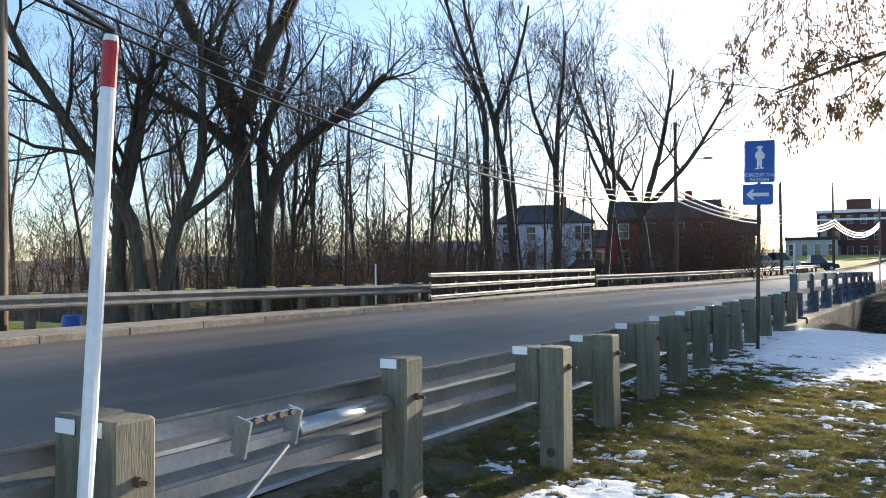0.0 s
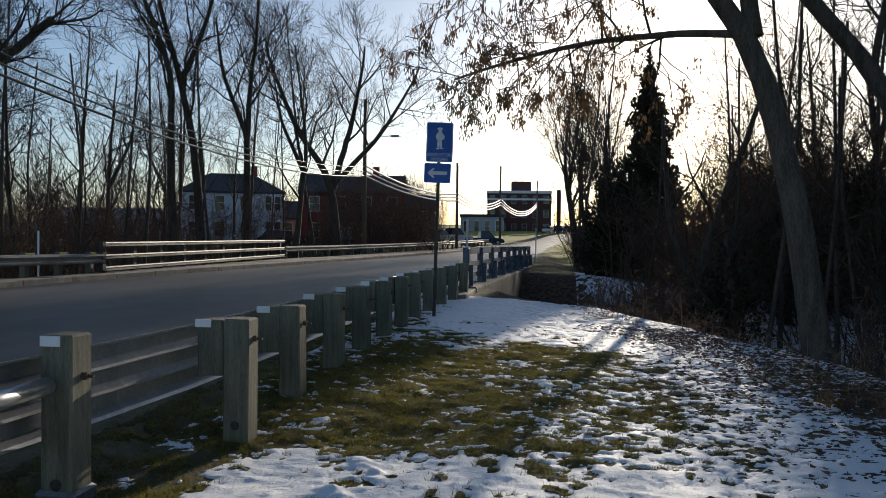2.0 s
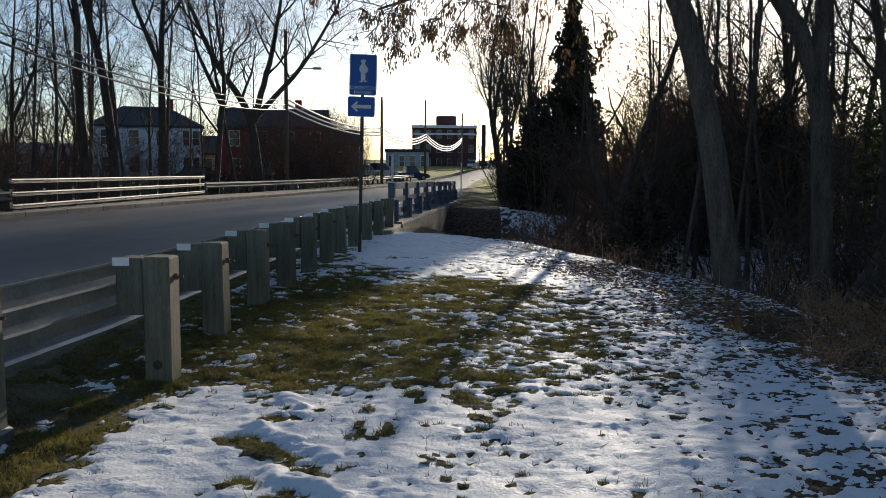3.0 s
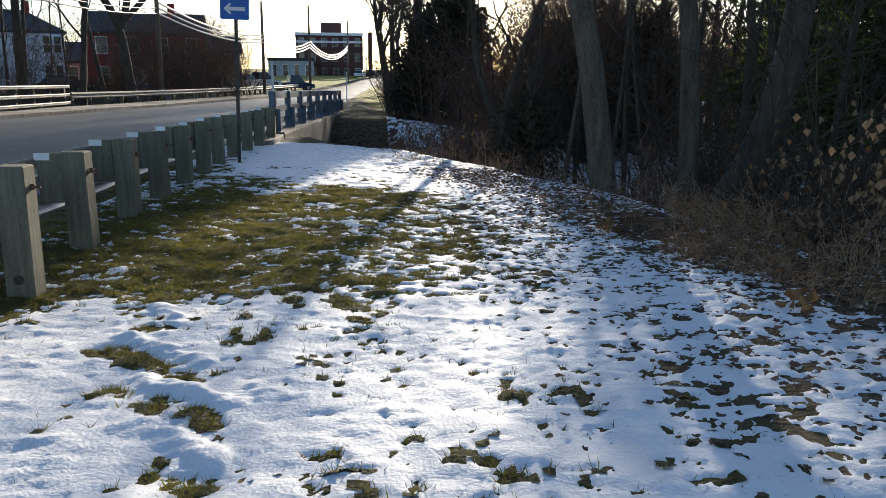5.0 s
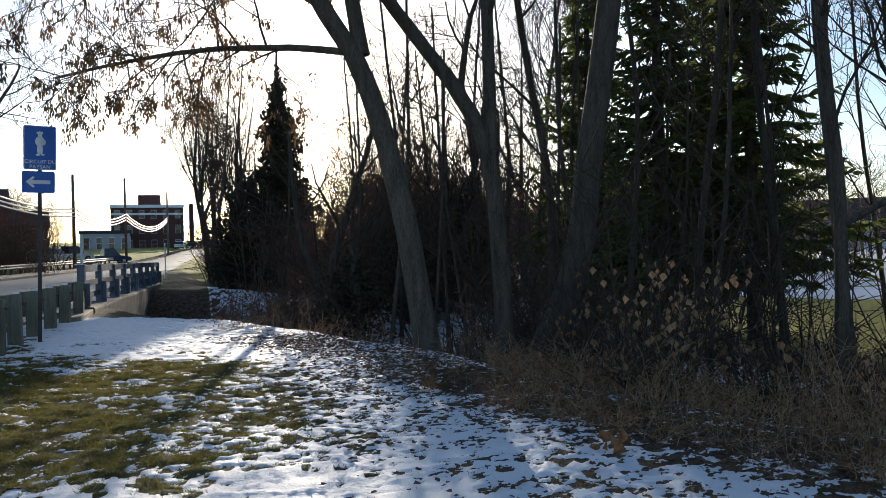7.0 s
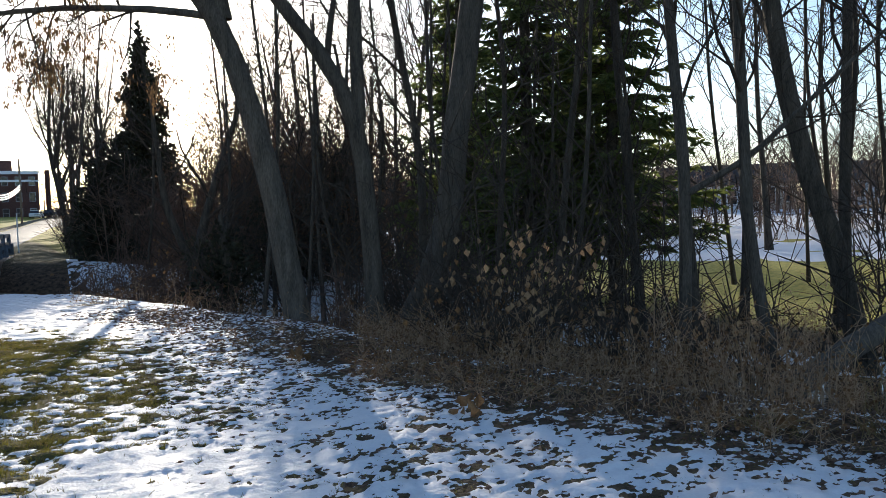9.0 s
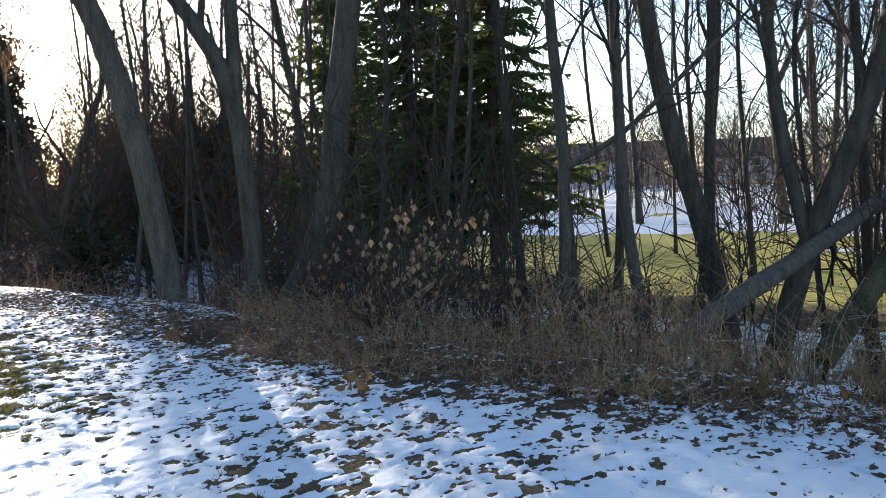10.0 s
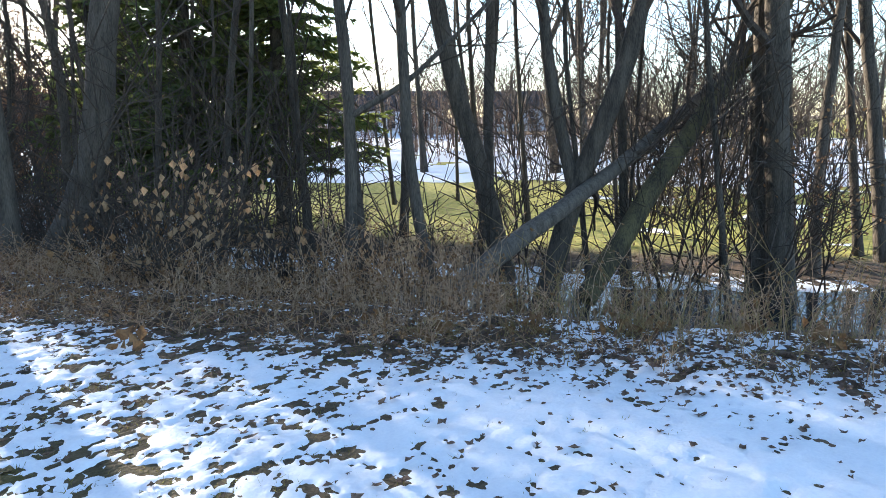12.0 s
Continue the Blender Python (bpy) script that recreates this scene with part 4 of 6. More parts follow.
g.box((-1.6, 5, 9.6), (2.8, 10, 12.2), bev=0.1)
g.ob("penthouse", BRICK_DARK, fac)
g = Geo()
g.box((-7.1, -0.22, 7.7), (7.1, -0.02, 8.1))
g.ob("cornice", SIDING, fac)
g = Geo()
g.box((8.4, 3, -1), (9.3, 4, 10.2), bev=0.05)
g.ob("chimney", BRICK_DARK, fac)
x, y = polar(-5.0, 165)
house("building", "low pale commercial building beside the road", x, y, 4, 9, 10, 4.2, 0, GREY_SIDING, SHINGLE, 1, 4, base=1.6, flat=True)
for az, r, t, w, mtl, lab in ((-47, 150, 45, 14, SIDING, "white bungalow behind the river trees"), (-55, 165, 55, 13, GREY_SIDING, "grey bungalow behind the river trees"), (-40.5, 140, 36, 15, SIDING, "pale bungalow with a low roof"), (-36, 150, 36, 12, BEIGE_SIDING, "beige bungalow beyond the river")):
    x, y = polar(az, r)
    house("house", lab, x, y, t, w, 8, 2.7, 4.1, mtl, ROOF_PALE, 1, 4, hip=False, base=-0.6)
for az, r, t, w, mtl, lab in ((30.5, 66, -31, 5, BLUE_SIDING, "blue sided house glimpsed through trees"), (45.5, 95, -45, 9, SIDING, "white house across the snowy lawn"), (49.5, 100, -50, 7, BEIGE_SIDING, "beige house across the snowy lawn"), (25, 105, -25, 9, GREY_SIDING, "grey house behind the conifers"), (57, 110, -57, 9, SIDING, "pale house behind bare trees")):
    x, y = polar(az, r)
    house("house", lab, x, y, t, w, 8, 3.2, 5.6, mtl, SHINGLE, 1, 4, hip=False, base=land_at(x, y))


# ---------------------------------------------------------------- parked vehicles
def car(name, label, x, y, z, turn, paint, length=4.4, pickup=False):
    e = thing(name, label, "car" if not pickup else "pickup", (x, y, z), turn, group="parked vehicles")
    L, W = length / 2, 0.88
    g = Geo()
    low = [(-L, 0.35), (-L, 0.75), (-L + 0.15, 0.9), (L - 1.0, 0.92), (L - 0.1, 0.72), (L, 0.5), (L - 0.05, 0.3), (-L + 0.1, 0.28)]
    n = len(low)
    v = [(a, -W, b) for a, b in low] + [(a, W, b) for a, b in low]
    g.add(v, [tuple(range(n)), tuple(range(n, 2 * n))[::-1]] + [((i + 1) % n, i, n + i, n + (i + 1) % n) for i in range(n)])
    g.ob("body", paint, e)
    cab = [(-L + 0.3, 0.9), (-L + 0.8, 1.42), (0.4, 1.46), (1.15, 0.92)] if not pickup else [(-0.4, 0.9), (-0.3, 1.68), (0.8, 1.7), (1.4, 0.92)]
    for nm, inset, m_, s in (("cabin", 0.1, GLASS, 1.0), ("roof", 0.14, paint, 0.0)):
        g = Geo()
        if nm == "cabin":
            v = [(a, -W + (0.02 if b < 1 else 0.16), b) for a, b in cab] + [(a, W - (0.02 if b < 1 else 0.16), b) for a, b in cab]
            g.add(v, [(0, 1, 2, 3), (7, 6, 5, 4), (1, 0, 4, 5), (2, 1, 5, 6), (3, 2, 6, 7)])
        else:
            g.box((cab[1][0], -W + 0.15, cab[1][1] - 0.01), (cab[2][0], W - 0.15, cab[2][1] + 0.04), bev=0.03)
        g.ob(nm, m_, e)
    tyre, rim = Geo(), Geo()
    tyre.tube([(0, -0.1, 0), (0, 0.1, 0)], [0.33, 0.33], 16, cap=True)
    rim.tube([(0, -0.105, 0), (0, 0.105, 0)], [0.19, 0.19], 12, cap=True)
    tm, rm = tyre.mesh("tyre", RUBBER), rim.mesh("rim", STEEL)
    for sx in (-L + 0.85, L - 0.85):
        for sy in (-W + 0.08, W - 0.08):
            wh = share("wheel", tm, e, pose(sx, sy, 0.33))
            share("rim", rm, wh, pose(0, 0, 0))
    for sy in (-0.6, 0.6):
        g = Geo()
        g.box((L - 0.12, sy - 0.16, 0.58), (L - 0.03, sy + 0.16, 0.7))
        g.ob("headlight", REFLECT, e)


for az, r, t, paint, lab, pk in ((-14.9, 63, 8, CAR_GREY, "silver estate car parked beside the red house", False), (-7.3, 92, 40, CAR_WHITE, "pale van parked by the road", True), (-5.0, 96, 20, CAR_BLUE, "dark blue pickup parked by the road", True), (-8.2, 90, 60, CAR_GREY, "grey car parked on the verge", False), (-19.5, 78, 0, CAR_DARK, "dark car parked by the small house", False), (-0.2, 165, 80, CAR_WHITE, "white car parked far up the road", False), (0.6, 170, 80, CAR_DARK, "dark car parked far up the road", False), (1.3, 172, 80, CAR_GREY, "grey car parked far up the road", False), (-34, 62, 60, CAR_DARK, "dark car parked beyond the river", False)):
    x, y = polar(az, r)
    car("car" if not pk else "pickup", lab, x, y, max(land_at(x, y), float(road_z(y)) if y > 140 else -9) + (0.15 if y > 140 else 0), t, paint, 4.4 if not pk else 5.2, pk)


# ---------------------------------------------------------------- trees
def unit(v):
    return v / (np.linalg.norm(v) + 1e-9)


def bend(d, angle, rng):
    """d turned by an angle about a random cross axis."""
    a = rng.normal(size=3)
    a = unit(a - d * (a @ d))
    return unit(d * math.cos(angle) + a * math.sin(angle))


def grow(g, p, d, length, r, lev, rng, n, ang=(30, 60), up=0.12, wob=0.16, ratio=(0.5, 0.75), tips=None, rmin=0.0055, droop=0.0):
    segs = (4, 3, 3, 2, 2)[min(lev, 4)]
    pts = [p]
    for i in range(segs):
        d = unit(d + rng.normal(0, wob, 3) + np.array((0, 0, up - droop * lev)))
        p = p + d * length / segs
        pts.append(p)
    end = max(r * 0.35, rmin)
    g.tube(pts, np.linspace(max(r, rmin), end, segs + 1), (6, 4, 3, 3, 3)[min(lev, 4)])
    if lev >= len(n):
        if tips is not None:
            tips.append(pts[-1])
            tips.append(pts[-2])
        return
    for j in range(n[lev]):
        t = 0.22 + 0.78 * (j + rng.random()) / n[lev]
        k = min(int(t * segs), segs - 1)
        q = pts[k] + (pts[k + 1] - pts[k]) * (t * segs - k)
        dd = bend(unit(pts[k + 1] - pts[k]), radians(rng.uniform(*ang)), rng)
        grow(g, q, dd, length * rng.uniform(*ratio) * (1.15 - 0.5 * t), r * (1 - 0.65 * t) * 0.62, lev + 1, rng, n, ang, up, wob, ratio, tips, rmin, droop)


def smooth_path(pts, m=14, wob=0.0, rng=None):
    pts = np.asarray(pts, float)
    s = np.concatenate([[0], np.cumsum(np.linalg.norm(np.diff(pts, axis=0), axis=1))])
    q = np.linspace(0, s[-1], m)
    out = np.stack([np.interp(q, s, pts[:, k]) for k in range(3)], 1)
    for _ in range(2):
        out[1:-1] = 0.25 * out[:-2] + 0.5 * out[1:-1] + 0.25 * out[2:]
    if rng is not None and wob:
        out[1:] += rng.normal(0, wob, (m - 1, 3)) * np.linspace(0.3, 1, m - 1)[:, None]
    return out


def leader(trunk, twigs, pts, r0, r1, rng, limbs, limb_len, start=0.45, n=(5, 4, 4), extend=0.0, up=0.12, ang=(30, 60), tips=None, flare=True, droop=0.0, side=None, rmin=0.0055):
    """One stem along a line, with limbs grown from its upper part."""
    pts = [np.array(p, float) for p in pts]
    if extend:
        d = unit(unit(pts[-1] - pts[-2]) + np.array((0, 0, 0.6)))
        pts.append(pts[-1] + d * extend)
    q = smooth_path(pts, 16, r0 * 0.10, rng)
    rad = np.linspace(r0, r1, len(q))
    if flare:
        rad[0] *= 1.3
        rad[1] *= 1.08
    trunk.tube(q, rad, 10)
    for j in range(limbs):
        t = start + (1 - start) * (j + rng.random()) / limbs
        k = min(int(t * 15), 14)
        p = q[k] + (q[k + 1] - q[k]) * (t * 15 - k)
        d = bend(unit(q[k + 1] - q[k]), radians(rng.uniform(*ang)), rng)
        if side is not None:
            d = unit(d + np.array(side))
        grow(twigs, p, d, limb_len * rng.uniform(0.7, 1.2) * (1.2 - 0.5 * t), (r0 + (r1 - r0) * t) * 0.45, 0, rng, n, up=up, tips=tips, droop=droop, rmin=rmin)


def tree_of(name, label, stems, seed, bark=BARK, group="", category="tree", tips=None):
    e = thing(name, label, category, tuple(stems[0]["pts"][0]), group=group)
    o = np.array(stems[0]["pts"][0], float)
    rng = np.random.default_rng(seed)
    a, b = Geo(), Geo()
    for s in stems:
        s = dict(s)
        s["pts"] = [np.array(p, float) - o for p in s["pts"]]
        leader(a, b, rng=rng, tips=tips, **s)
    a.ob("trunk", bark, e, smooth=True)
    b.ob("crown", TWIG, e)
    return e, o


# forest trees built once and then copied
def make_template(seed, h, limbs, limb_len, lean=0.05, r=0.16, start=0.3, n=(5, 4, 4), up=0.1, fork=False, name="tree", label="tall bare deciduous tree in winter", group="bare trees"):
    rng = np.random.default_rng(seed)
    top = np.array((rng.normal(0, lean) * h, rng.normal(0, lean) * h, h))
    mid = top * 0.5 + np.array((rng.normal(0, 0.02) * h, rng.normal(0, 0.02) * h, 0))
    st = [dict(pts=[(0, 0, -0.6), tuple(mid), tuple(top)], r0=r, r1=0.03, limbs=limbs, limb_len=limb_len, start=start, n=n, up=up, ang=(25, 60), rmin=0.007)]
    if fork:
        f0 = mid * 0.75
        st.append(dict(pts=[tuple(f0), tuple(f0 + np.array((0.12 * h, 0.02 * h, 0.25 * h))), tuple(f0 + np.array((0.17 * h, 0.03 * h, 0.52 * h)))], r0=r * 0.7, r1=0.03, limbs=limbs, limb_len=limb_len * 0.9, start=0.25, n=n, up=up, ang=(25, 60), flare=False, rmin=0.007))
    e, o = tree_of(name, label, st, seed, group=group)
    return e


TALL = [make_template(11, 14, 10, 4.4, n=(5, 4, 3)), make_template(12, 12.5, 7, 3.8, fork=True, start=0.35, n=(5, 4, 3)), make_template(13, 15, 11, 3.8, r=0.14, up=0.16, n=(5, 4, 3)), make_template(14, 11, 7, 3.6, fork=True, r=0.18, start=0.25, n=(5, 4, 3))]
THIN = [make_template(21, 9, 8, 2.0, r=0.06, start=0.2, n=(4, 3), label="slender bare sapling among brush", group="bare saplings"), make_template(22, 7, 8, 1.8, r=0.05, start=0.15, n=(4, 4), label="slender bare sapling among brush", group="bare saplings"), make_template(23, 10.5, 9, 2.2, r=0.075, start=0.3, n=(4, 3), label="slender bare sapling among brush", group="bare saplings")]


def make_shrub(seed, h, stems, n=(5, 4), leaf=0):
    rng = np.random.default_rng(seed)
    e = thing("shrub", "dense leafless shrub of fine brown twigs", "shrub", group="bare shrubs")
    tips = []
    for k in range(stems):
        g = Geo()
        a = rng.uniform(0, 2 * math.pi)
        d = unit(np.array((math.cos(a) * 0.55, math.sin(a) * 0.55, 1.0)))
        grow(g, np.array((math.cos(a) * 0.2 * rng.random(), math.sin(a) * 0.2 * rng.random(), -0.2)), d, h * rng.uniform(0.6, 1.1), 0.02, 1, rng, (0,) + n, up=0.1, tips=tips, wob=0.2)
        g.ob("stem", TWIG, e)
    if leaf:
        q = Geo()
        for p in tips[:: max(1, len(tips) // leaf)]:
            leaf_quad(q, p, rng, 0.05, 0.03)
        tagged(q.ob("leaves", LEAF, e), kind="stuff")
    return e


def leaf_quad(g, p, rng, length, width, hang=False):
    """One curled leaf of four faces' worth of shape: two halves folded on the midrib."""
    d = unit(np.array((rng.normal(0, 0.25), rng.normal(0, 0.25), -1.0))) if hang else unit(rng.normal(size=3))
    s = unit(np.cross(d, rng.normal(size=3)))
    nrm = np.cross(d, s)
    p = np.asarray(p, float)
    g.add([p, p + d * length * 0.45 + s * width + nrm * width * 0.5, p + d * length, p + d * length * 0.45 - s * width + nrm * width * 0.5], [(0, 1, 2), (0, 2, 3)])


SHRUBS = [make_shrub(31, 1.6, 10), make_shrub(32, 2.3, 10), make_shrub(33, 3.2, 10), make_shrub(34, 2.2, 10, leaf=260)]


def scatter(templates, spots, rng, lo=0.85, hi=1.2):
    """Copies of the templates on the ground at the spots; the first copy of each stands in for it."""
    used = set()
    for k, (x, y) in enumerate(spots):
        t = templates[k % len(templates)]
        m = pose(x, y, land_at(x, y) - 0.05, 0, 0, float(rng.uniform(0, 360)))
        if id(t) not in used:
            used.add(id(t))
            t.matrix_basis = m
            continue
        c = copy_thing(t, m)
        s = float(rng.uniform(lo, hi))
        c.scale = (s, s, s)


def sector(rng, count, az0, az1, r0, r1, clear=None):
    out = []
    while len(out) < count:
        x, y = polar(rng.uniform(az0, az1), math.sqrt(rng.uniform(r0 * r0, r1 * r1)))
        lft, rgt = np.interp(y, ROAD_Y, ROAD_LEFT), np.interp(y, ROAD_Y, ROAD_RIGHT)
        if lft - 3.6 < x < rgt + 1.6:
            continue
        if clear is not None and not clear(x, y):
            continue
        out.append((x, y))
    return out


rng = np.random.default_rng(5)
tall_spots = sector(rng, 9, -50, -29, 33, 54) + sector(rng, 6, -62, -48, 44, 66) + sector(rng, 6, -30, -14, 46, 70)
tall_spots += [(x, y) for x, y in zip(rng.uniform(1.8, 6.5, 9), rng.uniform(46, 92, 9))]
tall_spots += sector(rng, 5, 14, 30, 26, 48) + sector(rng, 11, 50, 80, 26, 50)
tall_spots += [(x, 14.0 + 24 * x) for x in (1.7, 2.1, 2.4, 2.9, 3.3)] + [(4.2, 58), (5.4, 70), (6.5, 84)]
scatter(TALL, tall_spots, rng)
thin_spots = sector(rng, 18, -47, -28, 28, 42) + sector(rng, 12, -28, -12, 38, 60) + sector(rng, 13, 13, 30, 14, 30) + sector(rng, 4, 4, 13, 24, 36) + sector(rng, 6, 30, 48, 14, 20) + sector(rng, 16, 46, 78, 12, 26)
scatter(THIN, thin_spots, rng)


def on_bank(x, y):
    d, _ = creek_at(np.array([x]), np.array([y]))
    return 2.2 < d[0] < 7.0


shrub_spots = sector(rng, 12, -46, -20, 25, 36) + sector(rng, 8, -60, -46, 50, 64) + sector(rng, 16, -22, -8, 44, 70) + sector(rng, 12, 5, 30, 15, 30, lambda x, y: x > 0.32 * y or y > 23) + sector(rng, 2, 28, 46, 12, 15) + sector(rng, 2, 60, 80, 9, 14, on_bank) + sector(rng, 3, 62, 80, 20, 34)
shrub_spots += [(x, y) for x, y in zip(rng.uniform(2.0, 7, 18), rng.uniform(42, 70, 18))]
for az in (-12.5, -11.4, -10.6, -9.8, -9.0, -8.3, -16.8, -17.6, -20.5, -24.5):
    shrub_spots.append(polar(az, 68 + 6 * math.sin(az)))
scatter(SHRUBS, shrub_spots, rng, 0.8, 1.3)


def thicket(az0, az1, r0, r1, count, h0, h1, seed, mtl, label, leafy=0):
    rng = np.random.default_rng(seed)
    g, lf = Geo(), Geo()
    for x, y in sector(rng, count, az0, az1, r0, r1):
        for m in range(3):
            h = rng.uniform(h0, h1)
            p = np.array((x + rng.normal(0, 0.25), y + rng.normal(0, 0.25), land_at(x, y) - 0.2))
            top = p + np.array((rng.normal(0, 0.22) * h, rng.normal(0, 0.22) * h, h))
            mid = (p + top) / 2 + rng.normal(0, 0.06, 3) * h
            g.tube([p, mid, top], [0.022, 0.015, 0.008], 3)
            for k in range(9):
                s = rng.uniform(0.25, 1.0)
                q = p + (mid - p) * 2 * s if s < 0.5 else mid + (top - mid) * (2 * s - 1)
                e = q + np.array((rng.normal(0, 0.7), rng.normal(0, 0.7), rng.uniform(0.2, 1.0))) * h * 0.24
                g.tube([q, e], [0.011, 0.007], 3)
                f = q + (e - q) * rng.uniform(0.3, 0.9)
                if k < leafy:
                    leaf_quad(lf, e, rng, 0.13, 0.05)
                    leaf_quad(lf, f, rng, 0.13, 0.05)
                g.tube([f, f + rng.normal(0, 0.11, 3) * h + (0, 0, 0.06 * h)], [0.008, 0.006], 3)
    tagged(g.ob("brush_thicket", mtl), label, "brush", kind="stuff")
    if leafy:
        tagged(lf.ob("brush_leaves", LEAF), "withered reddish leaves clinging to brush", "leaves", kind="stuff")


thicket(12, 20.5, 30, 44, 170, 2.6, 5.8, 81, TWIG_RED, "tangled reddish brown brush beyond the creek", 7)
thicket(3.5, 12, 32, 46, 90, 1.8, 4.2, 82, TWIG_RED, "tangled brown brush below the road bank")
thicket(13, 19.5, 31, 40, 34, 4.5, 8.0, 86, TWIG_RED, "tall tangled brush beyond the creek", 8)
thicket(20, 29, 27, 40, 45, 1.0, 2.6, 88, TWIG_RED, "low reddish brown brush beyond the creek", 7)
thicket(25, 45, 11.5, 19, 30, 1.6, 4.5, 87, TWIG, "thin tangle of upright twigs on the bank")
thicket(43, 58, 11.5, 18, 10, 1.2, 3.5, 93, TWIG, "sparse upright twigs before the lawn")
thicket(60, 80, 11.5, 19, 12, 1.6, 4.5, 94, TWIG, "thin tangle of upright twigs on the bank")
thicket(13, 22, 25, 36, 34, 4.5, 8.5, 97, TWIG_RED, "tall twiggy brush holding withered leaves", 4)
thicket(34, 64, 44, 60, 110, 2.0, 5.0, 98, TWIG_RED, "brown hedge brush beyond the snowy lawn")
thicket(9.5, 38, 34, 58, 150, 3.0, 6.0, 89, TWIG_RED, "deep tangle of bare woodland brush", 3)
thicket(17, 36, 13.5, 22, 50, 0.7, 2.0, 90, TWIG_RED, "low dark brush on the creek bank", 1)
thicket(-60, -28, 44, 62, 150, 1.8, 5.0, 91, TWIG_RED, "brown brush on the far river bank", 1)
thicket(2.5, 12.5, 21.5, 31, 120, 0.7, 2.4, 96, TWIG_RED, "low brown brush on the snowy creek bank", 1)
thicket(1.6, 5.5, 43, 62, 60, 1.8, 4.5, 95, TWIG, "dark brush on the road bank past the bridge", 2)
thicket(-16, -9, 74, 82, 50, 3.0, 7.0, 92, TWIG_RED, "brown shrubs in front of the brick house", 2)
thicket(58, 88, 24, 42, 110, 1.6, 4.5, 83, TWIG, "tangled brown brush at the lawn's edge")
thicket(-46, -19, 28, 46, 190, 1.4, 4.2, 84, TWIG_RED, "brown brush along the river bank")
thicket(-17, -7.5, 70, 78, 90, 2.5, 6.5, 85, TWIG_RED, "brown shrubs in front of the brick house")


def far_woods():
    rng = np.random.default_rng(66)
    g = Geo()
    for az0, az1, r0, r1, count in ((-64, -46, 60, 96, 90), (-46, -27, 58, 96, 115), (-27, -8, 108, 140, 70), (9, 42, 50, 100, 150), (42, 86, 48, 110, 230), (-4, 13, 190, 260, 60)):
        for x, y in sector(rng, count, az0, az1, r0, r1):
            h = rng.uniform(5, 10.5) * (1.5 if r0 > 150 else 1)
            p = np.array((x, y, land_at(x, y) - 0.3))
            pts = [p]
            for k in range(4):
                pts.append(pts[-1] + np.array((*rng.normal(0, 0.075 * h, 2) * (0.4 + 0.4 * k), h / 4)))
            g.tube(pts, [0.012 * h, 0.009 * h, 0.006 * h, 0.004 * h, 0.015], 4)
            for k in range(13):
                s = rng.uniform(0.9, 4.0)
                i = min(int(s), 3)
                q = pts[i] + (pts[i + 1] - pts[i]) * (s - i)
                a = rng.uniform(0, 2 * math.pi)
                L = rng.uniform(1.2, 3.4) * (1.25 - 0.15 * s)
                out = np.array((math.cos(a), math.sin(a), 0.0))
                m = q + (out * 0.45 + (0, 0, rng.uniform(0.1, 0.45))) * L
                e = m + (out * 0.25 + (0, 0, 0.5) + rng.normal(0, 0.15, 3)) * L
                g.tube([q, m, e], [0.034, 0.022, 0.012], 3)
                for b in range(3):
                    w = rng.random()
                    f = q + (m - q) * w if b == 0 else m + (e - m) * w
                    d = rng.normal(0, 0.28, 3) * L + (0, 0, 0.22 * L)
                    g.tube([f, f + d * 0.6, f + d + (0, 0, 0.15 * L)], [0.016, 0.012, 0.009], 3)
    tagged(g.ob("far_woods", TWIG), "distant bare winter woods", "woods", kind="stuff")


far_woods()

# the big trees beyond the road
L_ = dict(n=(6, 5, 4), rmin=0.007)
tree_of("tree", "massive old spreading tree with deeply furrowed bark", [
    dict(pts=[(-21.0, 21.6, -1.0), (-21.1, 21.5, 4.2), (-21.2, 21.4, 7.3), (-22.1, 20.5, 9.8), (-22.8, 19.7, 11.4)], r0=0.44, r1=0.18, limbs=7, limb_len=5, start=0.45, extend=3, **L_),
    dict(pts=[(-21.16, 21.48, 7.0), (-20.56, 22.05, 9.7), (-19.8, 22.7, 11.5)], r0=0.34, r1=0.15, limbs=6, limb_len=4.5, start=0.3, extend=3, flare=False, **L_),
    dict(pts=[(-21.0, 21.5, 5.6), (-22.6, 20.6, 7.2), (-24.2, 19.5, 8.2)], r0=0.24, r1=0.1, limbs=6, limb_len=4, start=0.3, extend=1.5, flare=False, **L_)], 101)
tree_of("tree", "old twin-stemmed tree with an arching limb", [
    dict(pts=[(-20.5, 22.0, -1.0), (-20.55, 22.0, 3.5), (-20.4, 22.2, 5.0), (-19.5, 23.0, 6.5), (-17.8, 24.3, 7.7)], r0=0.38, r1=0.13, limbs=7, limb_len=4.2, start=0.5, extend=1.5, **L_),
    dict(pts=[(-20.55, 22.0, 4.0), (-20.7, 21.9, 6.2), (-20.2, 22.3, 8.0)], r0=0.26, r1=0.1, limbs=5, limb_len=3.6, start=0.3, extend=2, flare=False, **L_)], 102)
tree_of("tree", "leaning dark tree with a wide low crown", [
    dict(pts=[(-21.1, 17.1, -1.0), (-21.3, 16.85, 3.3), (-21.9, 16.0, 4.5), (-22.7, 14.9, 6.75), (-23.2, 14.1, 8.2)], r0=0.3, r1=0.1, limbs=8, limb_len=4, start=0.45, extend=2, **L_),
    dict(pts=[(-21.25, 16.9, 2.6), (-22.4, 17.0, 4.0), (-22.2, 17.4, 6.0)], r0=0.2, r1=0.08, limbs=6, limb_len=3.5, start=0.3, extend=2, flare=False, **L_)], 103)
